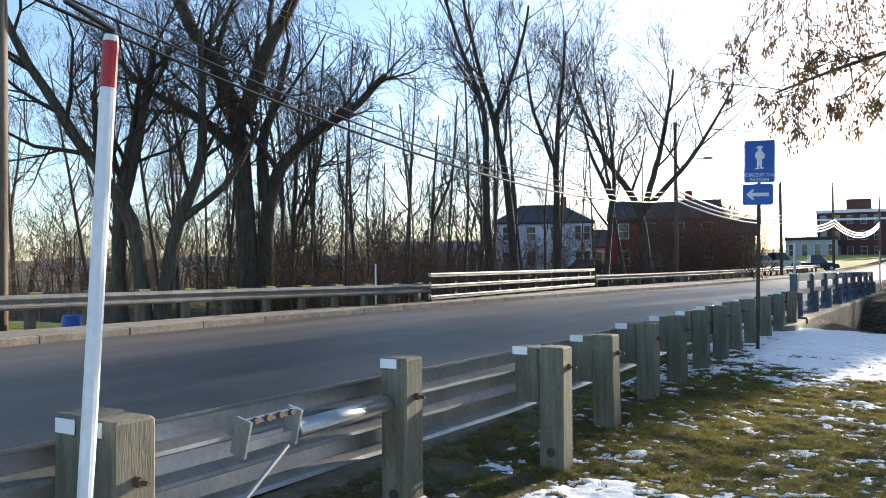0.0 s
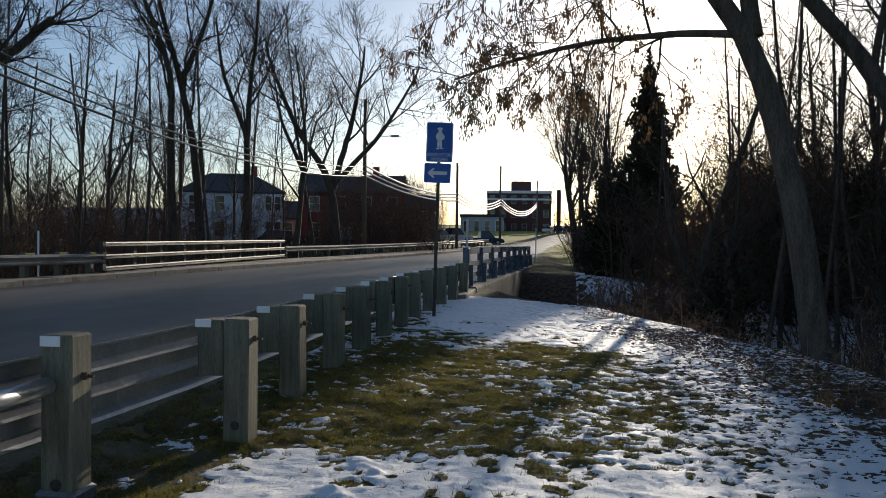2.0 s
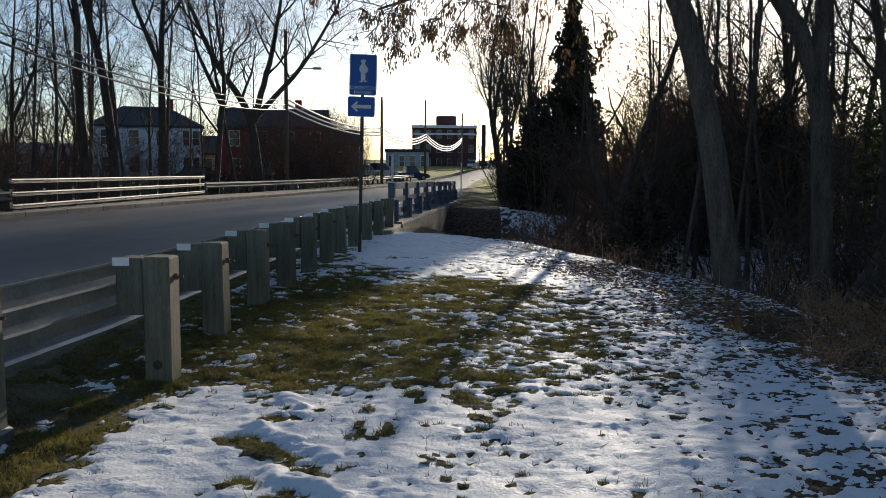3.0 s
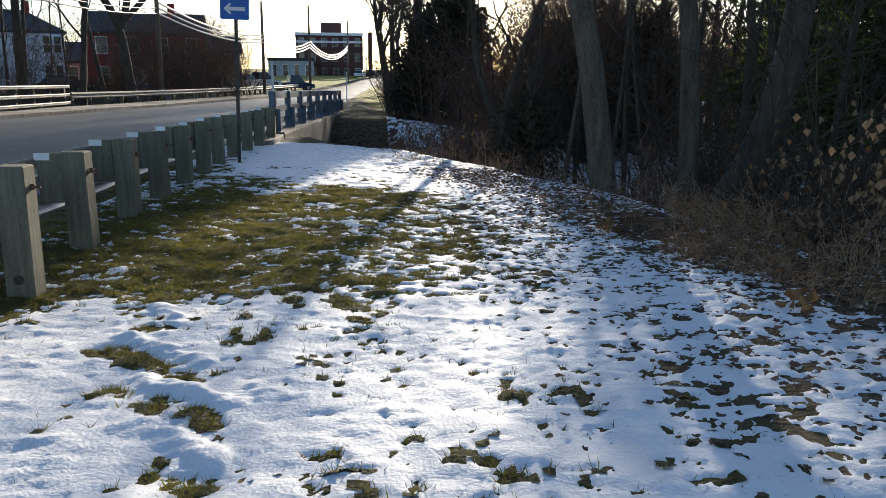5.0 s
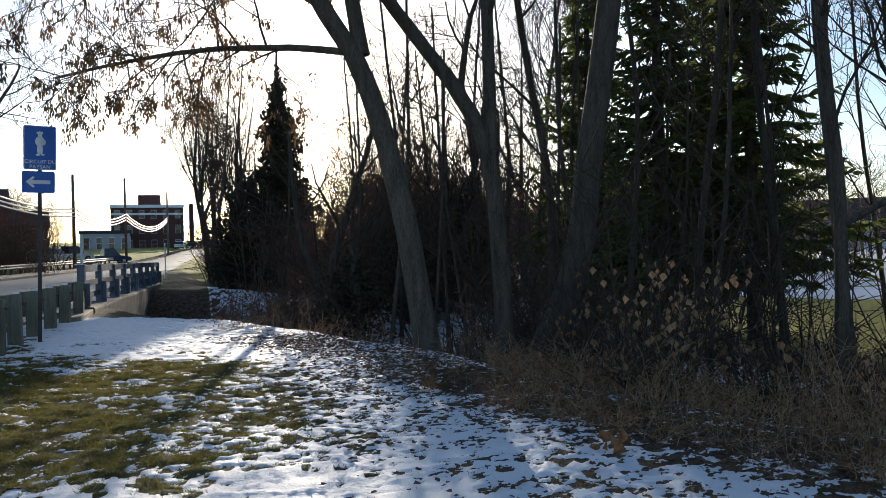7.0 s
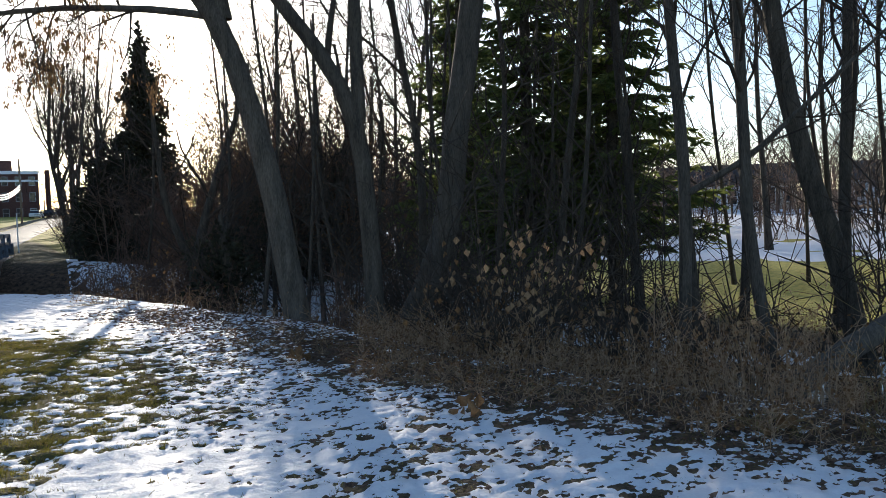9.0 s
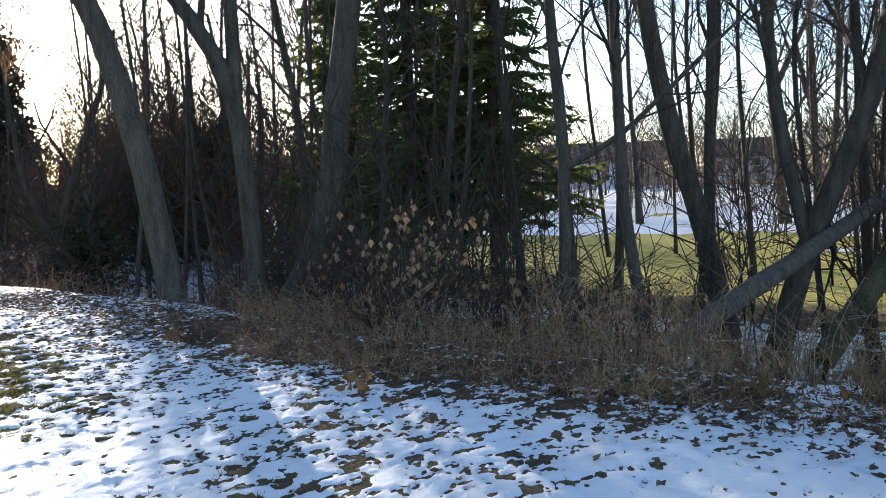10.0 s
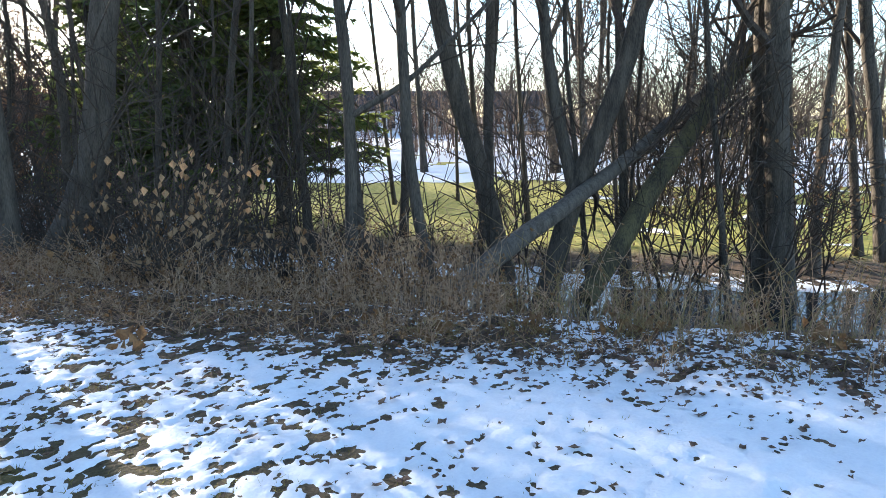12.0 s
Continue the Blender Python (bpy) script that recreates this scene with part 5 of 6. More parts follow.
tree_of("tree", "dark tree forking low into rising limbs", [
    dict(pts=[(-20.9, 17.3, -1.0), (-20.5, 17.8, 3.3), (-19.9, 18.4, 4.6), (-20.0, 18.4, 7.0)], r0=0.28, r1=0.1, limbs=8, limb_len=3.6, start=0.45, extend=2.5, **L_),
    dict(pts=[(-20.55, 17.7, 2.9), (-19.45, 18.95, 4.3), (-18.9, 19.5, 5.6)], r0=0.15, r1=0.07, limbs=5, limb_len=2.8, start=0.3, extend=1, flare=False, **L_)], 104)
tree_of("tree", "grey trunk among the river trees", [dict(pts=[(-22.3, 17.1, -1.0), (-22.45, 17.0, 3.0), (-22.1, 17.4, 5.0)], r0=0.26, r1=0.12, limbs=7, limb_len=3.6, start=0.5, extend=4, **L_)], 105)
tree_of("tree", "tall bare tree leaning over the white house", [dict(pts=[(-18.1, 35.8, -0.5), (-18.3, 35.7, 5.6), (-18.2, 35.75, 9.4), (-19.7, 34.95, 13.7)], r0=0.24, r1=0.07, limbs=9, limb_len=4.5, start=0.45, extend=2, up=0.16, **L_)], 106)
tree_of("tree", "tall bare tree forking high", [
    dict(pts=[(-17.8, 38.2, -0.5), (-18.1, 38.0, 5.8), (-18.9, 37.6, 10.0), (-19.9, 37.1, 14.0)], r0=0.26, r1=0.07, limbs=8, limb_len=4.5, start=0.45, extend=2, up=0.16, **L_),
    dict(pts=[(-18.8, 37.7, 9.2), (-17.8, 38.2, 12.0), (-17.2, 38.5, 14.5)], r0=0.15, r1=0.06, limbs=6, limb_len=3.6, start=0.2, extend=1, up=0.16, flare=False, **L_)], 107)
tree_of("tree", "tall bare tree with a straight trunk", [
    dict(pts=[(-16.9, 41.8, -0.5), (-16.9, 41.85, 8.3), (-16.4, 42.0, 13.4)], r0=0.26, r1=0.06, limbs=10, limb_len=4.8, start=0.5, extend=1.5, up=0.16, **L_),
    dict(pts=[(-16.9, 41.85, 7.0), (-18.1, 41.2, 10.5), (-18.4, 41.1, 13.5)], r0=0.15, r1=0.05, limbs=7, limb_len=3.5, start=0.2, up=0.16, flare=False, **L_)], 108)
tree_of("tree", "wide forked bare tree by the utility pole", [
    dict(pts=[(-14.4, 52.0, -0.3), (-14.9, 51.8, 5.5), (-17.0, 51.0, 8.4), (-18.5, 50.2, 12.5)], r0=0.34, r1=0.08, limbs=8, limb_len=4.6, start=0.4, extend=2, up=0.16, **L_),
    dict(pts=[(-14.8, 51.9, 4.8), (-13.6, 52.4, 9.5), (-13.0, 52.6, 13.0)], r0=0.24, r1=0.07, limbs=8, limb_len=4.4, start=0.3, extend=1.5, up=0.16, flare=False, **L_),
    dict(pts=[(-14.8, 51.9, 5.0), (-11.8, 53.0, 8.5), (-9.6, 54.0, 12.5)], r0=0.2, r1=0.06, limbs=8, limb_len=4.2, start=0.3, extend=1, up=0.16, flare=False, **L_)], 109)

# the trees on the creek bank
tips1 = []
t1, o1 = tree_of("tree", "leaning grey tree hung with brown seed clusters", [
    dict(pts=[(3.68, 11.57, -1.1), (3.6, 11.58, 0.2), (3.43, 11.63, 1.0), (3.21, 11.69, 2.56), (2.91, 11.77, 3.8), (2.64, 11.83, 4.66), (1.94, 11.96, 5.4), (1.2, 12.0, 7.2)], r0=0.215, r1=0.1, limbs=7, limb_len=3.0, start=0.66, extend=2, n=(5, 4), ang=(40, 75)),
    dict(pts=[(2.72, 11.82, 4.5), (2.57, 11.85, 5.4), (2.5, 11.9, 7.5)], r0=0.13, r1=0.06, limbs=6, limb_len=2.6, start=0.3, extend=1.5, n=(5, 4), flare=False, ang=(40, 75)),
    dict(pts=[(2.5, 11.88, 4.55), (1.71, 12.0, 4.62), (0.72, 12.09, 4.57), (-0.08, 12.11, 4.45), (-0.85, 12.08, 4.25), (-1.6, 12.0, 4.0)], r0=0.06, r1=0.018, limbs=20, limb_len=1.05, start=0.2, n=(5, 4), flare=False, up=0.0, ang=(35, 80), droop=0.03),
    dict(pts=[(2.2, 11.9, 5.2), (0.9, 12.0, 5.9), (-0.5, 11.9, 6.0), (-1.5, 11.7, 5.6)], r0=0.06, r1=0.018, limbs=15, limb_len=1.7, start=0.2, n=(5, 4), flare=False, up=0.0, ang=(35, 80), droop=0.05),
    dict(pts=[(1.9, 11.95, 5.8), (0.8, 11.0, 6.6), (-0.6, 10.2, 6.7), (-1.9, 9.6, 6.3)], r0=0.05, r1=0.015, limbs=11, limb_len=1.4, start=0.35, n=(4, 4), flare=False, up=0.0, ang=(35, 80), droop=0.05)], 201, BARK_GREY, tips=tips1)


def hang_seeds(parent, tips, rng, chance, name="seed_clusters", size=0.075):
    g = Geo()
    for p in tips:
        if rng.random() > chance:
            continue
        for k in range(rng.integers(8, 15)):
            leaf_quad(g, p + rng.normal(0, 1, 3) * (0.03, 0.03, 0.05) - np.array((0, 0, 0.05)), rng, size * rng.uniform(0.8, 1.3), 0.014, hang=True)
    tagged(g.ob(name, SEED, parent, "hanging brown seed clusters"), kind="stuff")


hang_seeds(t1, tips1, np.random.default_rng(7), 0.42)
tips2 = []
t2, o2 = tree_of("tree", "dark tree forking into two upright stems with dead leaves", [
    dict(pts=[(4.6, 10.8, -1.1), (4.52, 10.82, 1.4), (4.44, 10.85, 3.0), (4.07, 11.0, 3.85), (3.45, 11.2, 4.63), (2.89, 11.36, 5.3)], r0=0.165, r1=0.08, limbs=7, limb_len=2.2, start=0.5, extend=3, n=(5, 4)),
    dict(pts=[(4.43, 10.86, 2.9), (4.42, 10.87, 5.2), (4.5, 10.9, 8.0)], r0=0.11, r1=0.05, limbs=8, limb_len=2.2, start=0.2, extend=2, n=(5, 4), flare=False)], 202, BARK, tips=tips2)
hang_seeds(t2, tips2, np.random.default_rng(8), 0.4)
tree_of("tree", "stout straight grey trunk on the bank", [dict(pts=[(4.95, 11.7, -1.2), (5.3, 11.48, -0.4), (5.78, 11.18, 0.35), (6.0, 11.06, 1.2), (6.17, 10.97, 3.1), (6.35, 10.87, 4.4), (6.5, 10.8, 5.6)], r0=0.235, r1=0.15, limbs=5, limb_len=3, start=0.75, extend=6, n=(5, 4, 3))], 203, BARK_GREY)
B_ = dict(n=(5, 4, 3))
tree_of("tree", "slim pale trunk with a side limb", [
    dict(pts=[(7.2, 7.1, -1.4), (7.18, 7.1, 0.8), (7.22, 7.05, 1.7), (7.12, 7.14, 3.1)], r0=0.085, r1=0.05, limbs=7, limb_len=2, start=0.5, extend=4, **B_),
    dict(pts=[(7.2, 7.06, 1.65), (7.75, 6.5, 2.1), (8.3, 5.9, 2.9), (8.8, 5.3, 3.6)], r0=0.045, r1=0.015, limbs=8, limb_len=1.0, start=0.3, n=(4, 3), flare=False)], 204, BARK_GREY)
tree_of("tree", "slim leaning trunk among weeds", [dict(pts=[(8.0, 6.2, -1.4), (7.7, 6.54, 0.8), (7.66, 6.57, 2.0), (7.63, 6.6, 3.1)], r0=0.085, r1=0.05, limbs=7, limb_len=2, start=0.45, extend=4, **B_)], 205, BARK_GREY)
tree_of("tree", "dark curved trunk beside the lawn", [
    dict(pts=[(11.75, 7.8, -1.5), (11.49, 8.2, 0.9), (11.2, 8.6, 2.2), (11.0, 8.8, 3.7)], r0=0.19, r1=0.12, limbs=7, limb_len=2.8, start=0.5, extend=5, **B_),
    dict(pts=[(11.6, 8.1, 0.5), (12.3, 8.6, 1.6), (12.42, 8.62, 3.8)], r0=0.1, r1=0.07, limbs=6, limb_len=2.4, start=0.4, extend=5, flare=False, **B_)], 206)
tree_of("tree", "dark forked tree behind the fallen trunk", [
    dict(pts=[(9.95, 6.0, -1.4), (10.22, 5.55, 0.7), (10.44, 5.15, 1.66), (10.62, 4.76, 3.1)], r0=0.17, r1=0.09, limbs=8, limb_len=2.4, start=0.4, extend=4, **B_),
    dict(pts=[(10.2, 5.6, 0.65), (10.03, 5.88, 2.1), (9.97, 6.0, 3.3)], r0=0.1, r1=0.06, limbs=7, limb_len=2.2, start=0.3, extend=3, flare=False, **B_)], 207)
tree_of("tree", "stout dark pair of trunks", [
    dict(pts=[(12.74, 3.33, -1.5), (12.7, 3.5, 1.2), (12.66, 3.6, 3.3)], r0=0.21, r1=0.14, limbs=8, limb_len=2.6, start=0.4, extend=5, **B_),
    dict(pts=[(12.9, 3.75, -1.3), (13.05, 3.9, 1.6), (13.0, 3.9, 3.6)], r0=0.16, r1=0.1, limbs=7, limb_len=2.4, start=0.4, extend=5, **B_)], 208)
for k, (pts, r) in enumerate((([(14.79, 3.37, -1.4), (14.79, 3.37, 1.2), (14.83, 3.2, 3.5)], 0.1), ([(16.9, 3.06, -1.3), (16.83, 3.38, 1.65), (16.8, 3.55, 3.7)], 0.09), ([(15.98, 2.5, -1.0), (15.92, 2.86, 2.1), (15.87, 3.1, 3.6)], 0.13), ([(15.0, 1.6, -1.0), (15.0, 1.5, 2.1), (15.1, 1.2, 3.6)], 0.1), ([(9.0, 12.5, -1.2), (9.2, 12.3, 2.0), (9.4, 12.1, 4.0)], 0.08), ([(6.6, 13.5, -1.3), (6.7, 13.4, 2.5), (6.3, 13.6, 5.0)], 0.09), ([(13.2, 11.6, -1.2), (13.3, 11.5, 2.0), (13.1, 11.6, 4.5)], 0.1))):
    tree_of("tree", "bare trunk standing in the brush", [dict(pts=pts, r0=r, r1=r * 0.6, limbs=8, limb_len=2.2, start=0.4, extend=4.5, **B_)], 220 + k, BARK if k % 2 else BARK_GREY)
# forked trees on the far bank of the creek
for k, (x, y, dx, h) in enumerate(((4.25, 25.6, 1.3, 7.5), (9.6, 27.0, 0.8, 8.0), (11.6, 29.0, -0.6, 8.0))):
    z = land_at(x, y)
    tree_of("tree", "dark tree forking above the creek brush", [
        dict(pts=[(x, y, z - 0.4), (x + 0.1 * dx, y, z + 2.0), (x + 0.6 * dx, y + 0.1, z + 4.2), (x + 1.5 * dx, y, z + h)], r0=0.2, r1=0.06, limbs=7, limb_len=2.2, start=0.35, extend=1.0, n=(4, 3)),
        dict(pts=[(x + 0.1 * dx, y, z + 1.9), (x - 0.5 * dx, y, z + 4.0), (x - 0.7 * dx, y - 0.2, z + 0.9 * h)], r0=0.14, r1=0.05, limbs=6, limb_len=2.0, start=0.35, extend=0.6, flare=False, n=(4, 3))], 240 + k, BARK, group="forked trees over the creek")
# the fallen and leaning trunks
tree_of("fallen_trunk", "long leaning grey trunk fallen across the brush", [
    dict(pts=[(5.4, 5.05, -0.75), (7.45, 5.25, -0.1), (10.34, 5.34, 0.62), (12.67, 5.07, 1.58), (16.5, 4.5, 3.7)], r0=0.14, r1=0.07, limbs=12, limb_len=1.6, start=0.35, n=(4, 3), flare=False)], 231, BARK_GREY, category="fallen trunk")
tree_of("fallen_trunk", "mossy leaning trunk propped among trees", [
    dict(pts=[(9.7, 5.1, -0.9), (11.2, 4.69, 0.76), (12.97, 4.29, 2.36), (14.3, 3.8, 3.6)], r0=0.16, r1=0.11, limbs=8, limb_len=1.6, start=0.4, extend=3, n=(4, 3), flare=False)], 232, BARK_MOSS, category="fallen trunk")


# conifers and vine-hung trunks
def conifer(x, y, h, radius, seed, low=0.08):
    e = thing("conifer", "dense dark green spruce with drooping boughs", "conifer", (x, y, land_at(x, y)), group="spruces on the far bank")
    rng = np.random.default_rng(seed)
    t, b, q = Geo(), Geo(), Geo()
    t.tube([(0, 0, -0.5), (0, 0, h * 0.6), (0, 0, h)], [0.2, 0.12, 0.02], 8)
    z = h * low
    while z < h * 0.98:
        rr = radius * (1 - (z / h) ** 1.15) + 0.12
        for k in range(rng.integers(4, 7)):
            a = rng.uniform(0, 2 * math.pi)
            ln = rr * rng.uniform(0.65, 1.1)
            d = np.array((math.cos(a), math.sin(a), rng.uniform(-0.5, 0.3)))
            pts = [np.array((0, 0, z)), np.array((0, 0, z)) + d * ln * 0.5 + (0, 0, -0.02), np.array((0, 0, z)) + d * ln + (0, 0, 0.05 * ln)]
            b.tube(pts, [0.022, 0.014, 0.006], 3)
            m = int(ln * 18) + 4
            for i in range(m):
                s = rng.uniform(0.12, 1.0)
                p = pts[0] + (pts[2] - pts[0]) * s
                sd_ = np.cross(d, (0, 0, 1)) * rng.choice((-1, 1))
                w = unit(d * 0.7 + sd_ * rng.uniform(0.3, 1.0) + np.array((0, 0, rng.uniform(-0.75, 0.3))))
                L = rng.uniform(0.25, 0.55) * (1.25 - 0.6 * s)
                u = unit(np.cross(w, rng.normal(size=3))) * 0.05
                q.add([p - u * 0.4, p + w * L * 0.5 - u, p + w * L, p + w * L * 0.5 + u, p + u * 0.4], [(0, 1, 3, 4), (1, 2, 3)])
        z += 0.2
    t.ob("trunk", BARK, e)
    tagged(b.ob("boughs", BARK, e), kind="stuff")
    tagged(q.ob("needles", NEEDLE, e), kind="stuff")
    return e


for x, y, h, r, s, lo in ((11.2, 16.6, 13, 1.9, 1, 0.1), (13.6, 16.2, 14, 2.9, 2, 0.12), (14.3, 18.8, 11, 2.6, 3, 0.1), (12.0, 21.5, 12, 2.8, 4, 0.05), (14.0, 25.0, 9, 2.6, 5, 0.05)):
    conifer(x, y, h, r, 300 + s, lo)


def vine_tree(x, y, h, radius, seed, count, leaf):
    """A trunk smothered in climbing vines."""
    e = thing("vine_covered_tree", "tall trunk smothered in dark climbing vines", "tree", (x, y, land_at(x, y)), group="vine-covered trees")
    rng = np.random.default_rng(seed)
    a, b, q = Geo(), Geo(), Geo()
    leader(a, b, [(0, 0, -0.5), (0.1, 0, h * 0.5), (0.0, 0.1, h)], 0.25, 0.06, rng, 10, 1.8, start=0.35, n=(5, 4))
    for k in range(count):
        t = rng.uniform(0, 2 * math.pi)
        top = h * (0.82 + 0.1 * math.sin(2 * t + seed) + 0.07 * math.sin(5 * t + 2 * seed))
        z = top * rng.random()
        rr = radius * (0.75 + 0.3 * math.sin(z * 1.7 + 3 * t + seed) + 0.2 * math.sin(z * 4.1 + t)) * rng.random() ** 0.45
        rr *= 1.5 - 0.95 * z / h
        leaf_quad(q, np.array((rr * math.cos(t), rr * math.sin(t), z)), rng, leaf, leaf * 0.38)
    a.ob("trunk", BARK, e, smooth=True)
    b.ob("crown", TWIG, e)
    tagged(q.ob("vines", IVY, e), kind="stuff")


for x, y, h, r, s, c, lf in ((6.8, 57.8, 15.6, 1.75, 1, 13000, 0.3), (8.0, 56.0, 7.5, 1.5, 2, 4000, 0.28), (4.6, 22.0, 3.6, 1.2, 3, 1500, 0.15), (2.3, 35.0, 4.6, 1.0, 4, 4000, 0.18), (3.6, 41.0, 6.5, 1.3, 5, 5000, 0.22), (7.2, 26.0, 4.4, 1.4, 6, 1500, 0.15), (10.0, 27.5, 5.0, 1.5, 7, 1500, 0.15)):
    vine_tree(x, y, h, r, 400 + s, c, lf)


# ---------------------------------------------------------------- weeds, grass, leaves
def weeds():
    rng = np.random.default_rng(77)
    g, h, st = Geo(), Geo(), Geo()
    made = 0
    while made < 3300:
        x, y = rng.uniform(0.5, 13), rng.uniform(-3, 17)
        d = creek_at(np.array([x]), np.array([y]))[0][0]
        if not 3.0 < d < 6.35 + 0.5 * math.sin(x * 2.3 + y) or x < 12 - 1.2 * y - 6 or (math.atan2(x, y) < 0.38 and rng.random() > 0.12):
            continue
        z = land_at(x, y)
        az = math.degrees(math.atan2(x, y))
        dry = az > 57 and rng.random() < 0.7
        hh = rng.uniform(0.15, 0.6) * (1.4 if d < 5.0 else 0.8 if d < 5.7 else 0.45) * (0.55 + 0.5 * math.sin(1.7 * x + 2.9 * y) ** 2 + 0.35 * rng.random()) * (0.7 if az < 42 else 1.0)
        lean = rng.normal(0, 0.22 if not dry else 0.5, 2) * hh
        p = np.array((x, y, z - 0.05))
        top = p + np.array((lean[0], lean[1], hh))
        mid = (p + top) / 2 + np.array((-lean[0] * 0.25, -lean[1] * 0.25, 0.05 * hh))
        (st if dry else g).tube([p, mid, top], [0.0045, 0.0035, 0.0018], 3)
        if not dry and rng.random() < 0.75:
            for k in range(rng.integers(4, 11)):
                s = rng.uniform(0.4, 1.0)
                q = p + (top - p) * s
                e = q + np.array((*rng.normal(0, 0.11, 2), rng.uniform(0.0, 0.16)))
                g.tube([q, e], [0.0025, 0.0015], 3)
                leaf_quad(h, e, rng, 0.035, 0.012)
        made += 1
    tagged(g.ob("dry_weeds", WEED), "thicket of dry brown weed stems along the bank", "weeds", kind="stuff")
    tagged(h.ob("weed_heads", LEAF), "shrivelled seed heads on the weed stems", "weeds", kind="stuff")
    tagged(st.ob("dry_grass", STRAW), "bent straw-coloured grass stalks on the bank", "grass", kind="stuff")


weeds()


def litter():
    rng = np.random.default_rng(78)
    g = Geo()
    n = 120000
    X, Y = rng.uniform(-2.4, 9, n), rng.uniform(0.3, 14, n)
    D, bare = creek_at(X, Y)[0], snow_field(X, Y) < 0.5
    W = np.exp(-(((D - 5.7) / 0.8) ** 2)) + np.where(bare, 0.32, 0.025) * smooth(0.2, 1.6, X) * (0.45 + 0.55 * smooth(1.5, 4.0, Y - 0.5 * X))
    ok = np.flatnonzero((rng.random(n) < W) & (D > 4))[:11000]
    X, Y, bare = X[ok], Y[ok], bare[ok]
    Z = land(X, Y) + np.where(bare, 0.012, 0.02)
    m = 8
    for p in np.stack([X, Y, Z], 1):
        L = rng.uniform(0.02, 0.08)
        p[2] += 0.012 * rng.random()
        ang_ = rng.uniform(0, 2 * math.pi) + np.arange(m) * 2 * math.pi / m + rng.normal(0, 0.2, m)
        rad = L * np.where(np.arange(m) % 2, 0.3, 0.55) * rng.uniform(0.55, 1.25, m)
        v = np.stack([rad * np.cos(ang_), rad * 0.75 * np.sin(ang_), rng.uniform(0, 0.3, m) * L], 1)
        g.add(np.vstack([[p], p + v]), [(0, 1 + k, 1 + (k + 1) % m) for k in range(m)])
    tagged(g.ob("leaf_litter", LITTER), "scattered curled brown leaves on turf and snow", "leaves", kind="stuff")


litter()


def turf_blades(count, spread, material, name, label, seed):
    rng = np.random.default_rng(seed)
    n = count * 5
    x, y = rng.uniform(-3.2, 6.0, n), 0.6 + 12.6 * rng.random(n)
    clump = fbm(x, y, 6.0, 3, 74)
    ok = (snow_field(x, y) < 0.52) & (creek_at(x, y)[0] > 5.2) & (rng.random(n) > 0.85 * smooth(0.6, 1.8, x)) & (rng.random(n) < smooth(0.3, 0.6, clump) + 0.15)
    x, y, clump = x[ok][:count], y[ok][:count], clump[ok][:count]
    z = land(x, y) + (fbm(x, y, 2.2, 3, 9) - 0.5) * 0.05 * smooth(30, 12, np.hypot(x, y))
    k = len(x)
    a = rng.uniform(0, 2 * math.pi, k)
    h = (rng.uniform(0.010, 0.032, k) + 0.06 * np.clip(clump - 0.4, 0, 1)) * (1 - 0.5 * smooth(0.6, 1.8, x))
    w = 0.004
    lx, ly = rng.normal(0, spread, k), rng.normal(0, spread, k)
    v = np.empty((k, 3, 3))
    v[:, 0] = np.stack([x - w * np.cos(a), y - w * np.sin(a), z - 0.01], 1)
    v[:, 1] = np.stack([x + w * np.cos(a), y + w * np.sin(a), z - 0.01], 1)
    v[:, 2] = np.stack([x + lx, y + ly, z + h], 1)
    g = Geo()
    g.add(v.reshape(-1, 3), np.arange(3 * k).reshape(-1, 3).tolist())
    tagged(g.ob(name, material), label, "grass", kind="stuff")


def turf_lumps():
    """Tussocks that stand out of the bare ground and catch the low sun."""
    xs, ys = np.arange(-3.3, 2.2, 0.03), np.arange(0.6, 13.2, 0.03)
    X, Y = np.meshgrid(xs, ys)
    z = land(X, Y) + smooth(30, 12, np.hypot(X, Y)) * (fbm(X, Y, 2.2, 3, 9) - 0.5) * 0.05
    h = 0.075 * (fbm(X, Y, 6.0, 3, 74) - 0.47) + 0.03 * (fbm(X, Y, 20.0, 2, 75) - 0.5)
    o = sheet("turf_tussocks", xs, ys, z + np.minimum(h, 0.022), TURF, (h > -0.012) & (X > np.interp(Y, ROAD_Y, ROAD_RIGHT) + 0.1) & (creek_at(X, Y)[0] > 5.0) & (snow_field(X, Y) < 0.5) & (X < 1.2 + 0.6 * fbm(X, Y, 3.0, 2, 76)))
    tagged(o, "matted tussocks of rough winter turf", "turf", kind="stuff")


turf_lumps()
turf_blades(170000, 0.03, GRASS, "turf_blades", "short yellow-green winter grass blades", 79)
turf_blades(26000, 0.05, STRAW, "dead_grass", "flattened straw-coloured dead grass", 80)


def leafy_shrub(x, y, h, count, mtl, seed, label):
    rng = np.random.default_rng(seed)
    e = thing("leafy_shrub", label, "shrub", (x, y, land_at(x, y)))
    g, q, tips = Geo(), Geo(), []
    for k in range(10):
        a = rng.uniform(0, 2 * math.pi)
        grow(g, np.array((0.15 * math.cos(a), 0.15 * math.sin(a), -0.1)), unit(np.array((math.cos(a) * 0.4, math.sin(a) * 0.4, 1))), h * rng.uniform(0.7, 1.1), 0.014, 1, rng, (0, 4, 2), tips=tips)
    for p in tips[: count]:
        leaf_quad(q, p, rng, 0.095, 0.04, hang=True)
    g.ob("crown", TWIG, e)
    tagged(q.ob("leaves", mtl, e), kind="stuff")


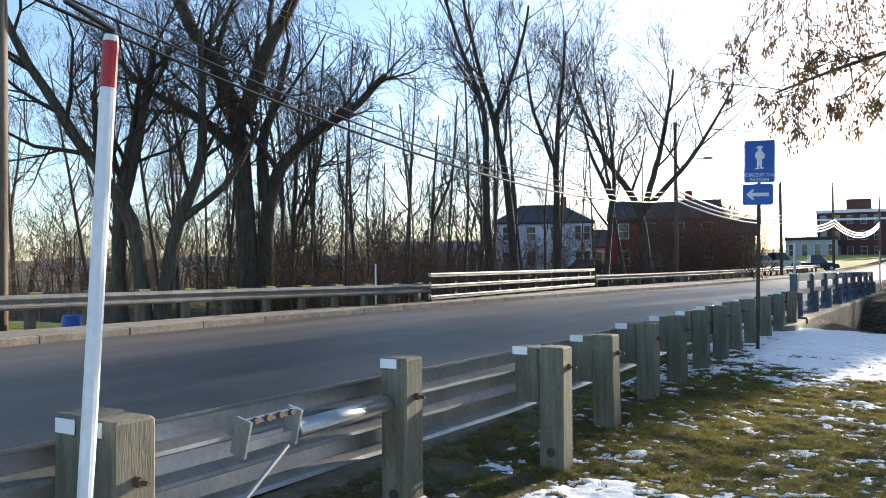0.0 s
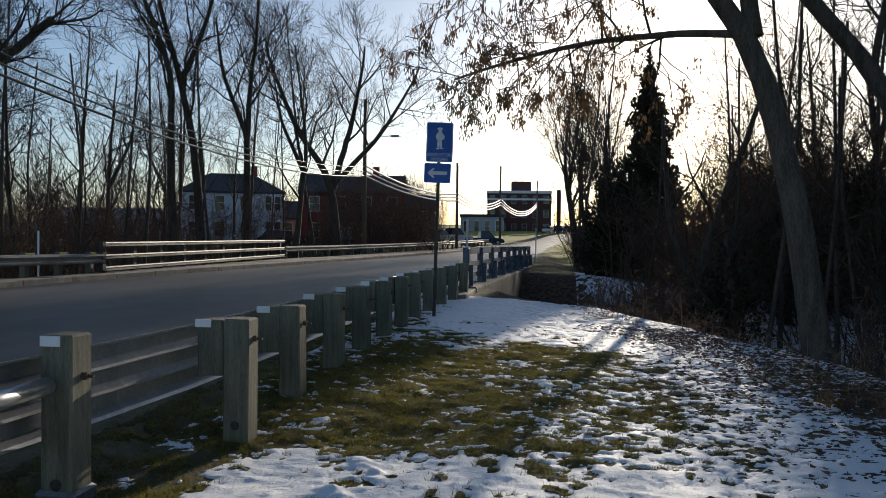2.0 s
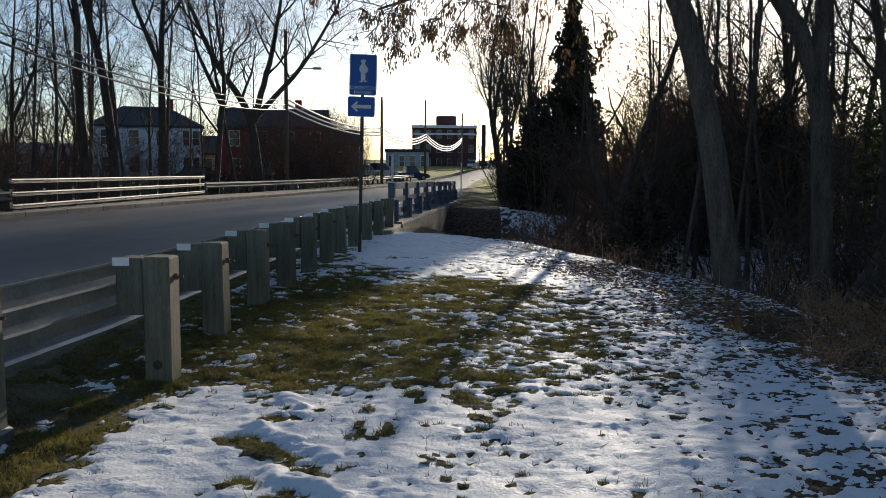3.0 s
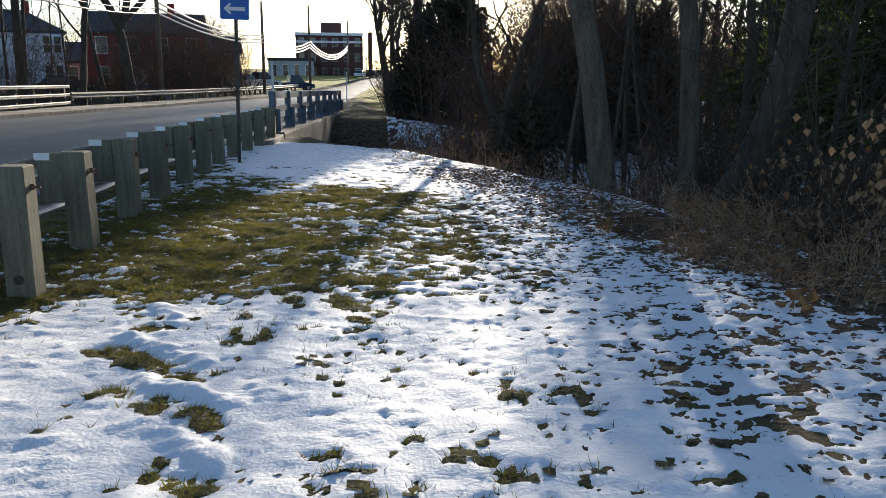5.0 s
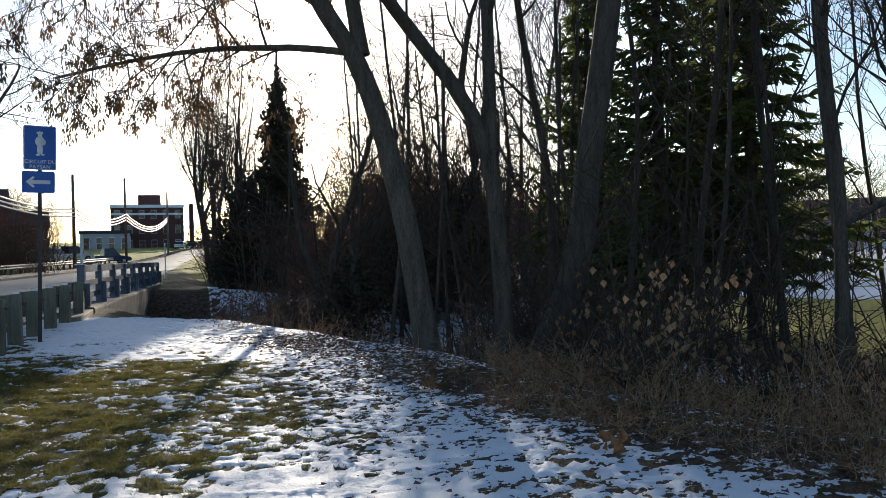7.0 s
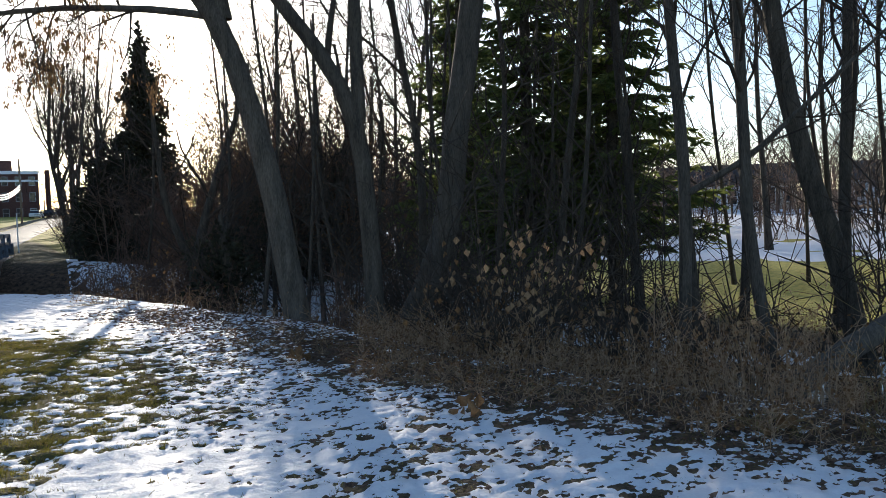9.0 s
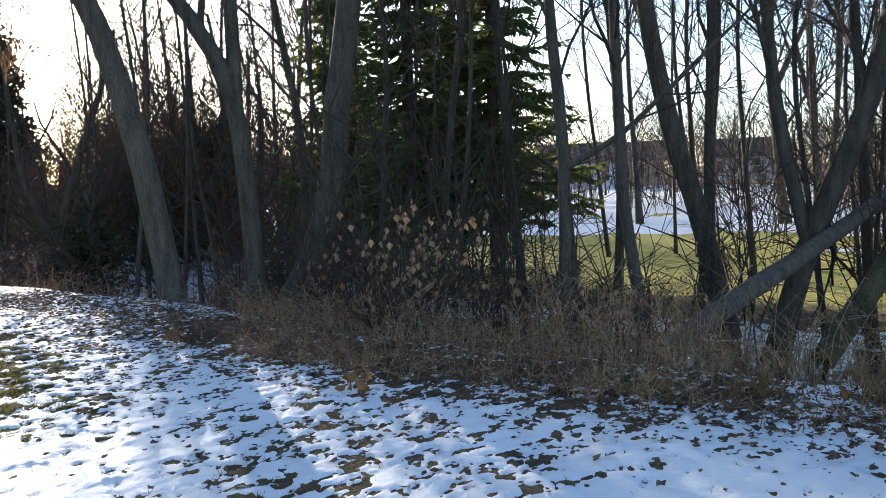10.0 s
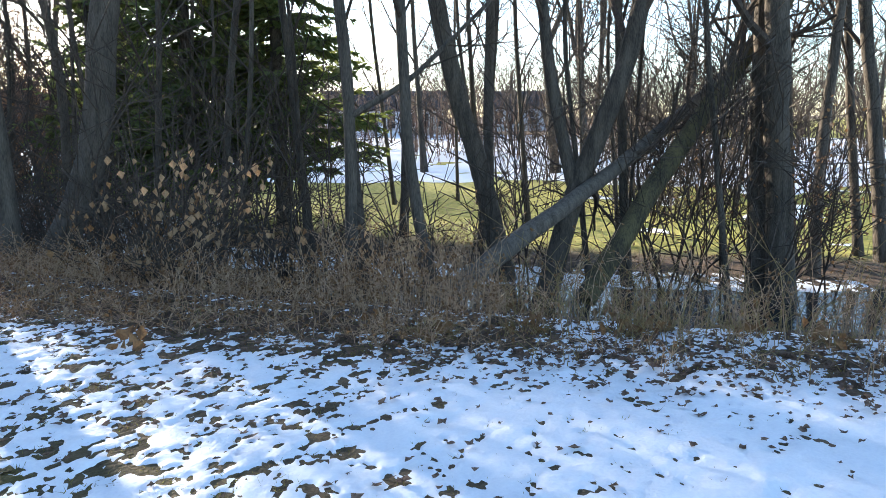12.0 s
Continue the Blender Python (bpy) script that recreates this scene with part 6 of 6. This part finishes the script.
leafy_shrub(5.2, 7.6, 1.5, 120, LEAF_PALE, 501, "weedy shrub holding pale papery dead leaves")
leafy_shrub(6.2, 6.3, 0.9, 60, LEAF, 502, "low shrub holding orange-brown dead leaves")
leafy_shrub(5.5, 8.6, 1.7, 60, LEAF_PALE, 503, "weedy shrub holding pale papery dead leaves")

leafy_shrub(7.2, 5.2, 0.8, 50, LEAF, 504, "low shrub holding orange-brown dead leaves")
leafy_shrub(4.9, 8.3, 1.1, 70, LEAF, 505, "low shrub holding orange-brown dead leaves")
for k, (x, y, h, c) in enumerate(((6.3, 5.6, 1.0, 70), (6.9, 5.9, 0.9, 60), (5.6, 6.5, 0.8, 50), (7.6, 4.5, 0.7, 40), (4.7, 7.2, 0.8, 40))):
    leafy_shrub(x, y, h, c, LEAF if k % 2 else LEAF_PALE, 510 + k, "low shrub holding curled brown dead leaves")
leafy_shrub(8.6, 3.6, 0.9, 50, LEAF, 506, "low shrub holding orange-brown dead leaves")


def straw_tuft(x, y, seed, group="straw tufts at the edge of the snow"):
    rng = np.random.default_rng(seed)
    z = land_at(x, y)
    e = thing("grass_tuft", "matted tuft of dead brown grass and leaves", "grass tuft", (x, y, z), group=group)
    g, q = Geo(), Geo()
    for k in range(90):
        a, r = rng.uniform(0, 2 * math.pi), 0.16 * math.sqrt(rng.random())
        p = np.array((r * math.cos(a), r * math.sin(a), -0.02))
        d = np.array((math.cos(a) * rng.uniform(0.2, 1.2), math.sin(a) * rng.uniform(0.2, 1.2), 1)) * rng.uniform(0.05, 0.17)
        g.tube([p, p + d * 0.6 + (0, 0, 0.02), p + d * (1, 1, 0.7)], [0.003, 0.0025, 0.0012], 3)
    for k in range(14):
        leaf_quad(q, np.array((rng.normal(0, 0.12), rng.normal(0, 0.12), 0.03 + 0.05 * rng.random())), rng, 0.1, 0.035)
    tagged(g.ob("blades", STRAW, e), kind="stuff")
    tagged(q.ob("leaves", LEAF, e), kind="stuff")


for k, (x, y) in enumerate([(5.04, 3.07), (5.45, 2.43), (5.75, 2.38), (6.13, 1.77), (6.04, 1.15), (4.51, 3.52)]):
    straw_tuft(x, y, 600 + k)


def leaf_clump(x, y, seed):
    rng = np.random.default_rng(seed)
    e = thing("leaf_clump", "small heap of rust-coloured dead leaves on snow", "leaves", (x, y, land_at(x, y) + 0.03))
    for k in range(12):
        q = Geo()
        leaf_quad(q, np.array((rng.normal(0, 0.05), rng.normal(0, 0.05), 0.02 + 0.06 * rng.random())), rng, 0.11, 0.045)
        q.ob("leaf", LEAF, e)


leaf_clump(2.95, 5.0, 611)
leaf_clump(2.5, 8.0, 612)

barrel = thing("barrel", "blue plastic barrel on the lawn by the river", "barrel", (-18.9, 13.0, -0.55))
g = Geo()
g.tube([(0, 0, 0), (0, 0, 0.1), (0, 0, 0.45), (0, 0, 0.8), (0, 0, 0.9)], [0.27, 0.29, 0.31, 0.29, 0.26], 16, cap=True)
g.ob("drum", BLUE_PLASTIC, barrel, smooth=True)
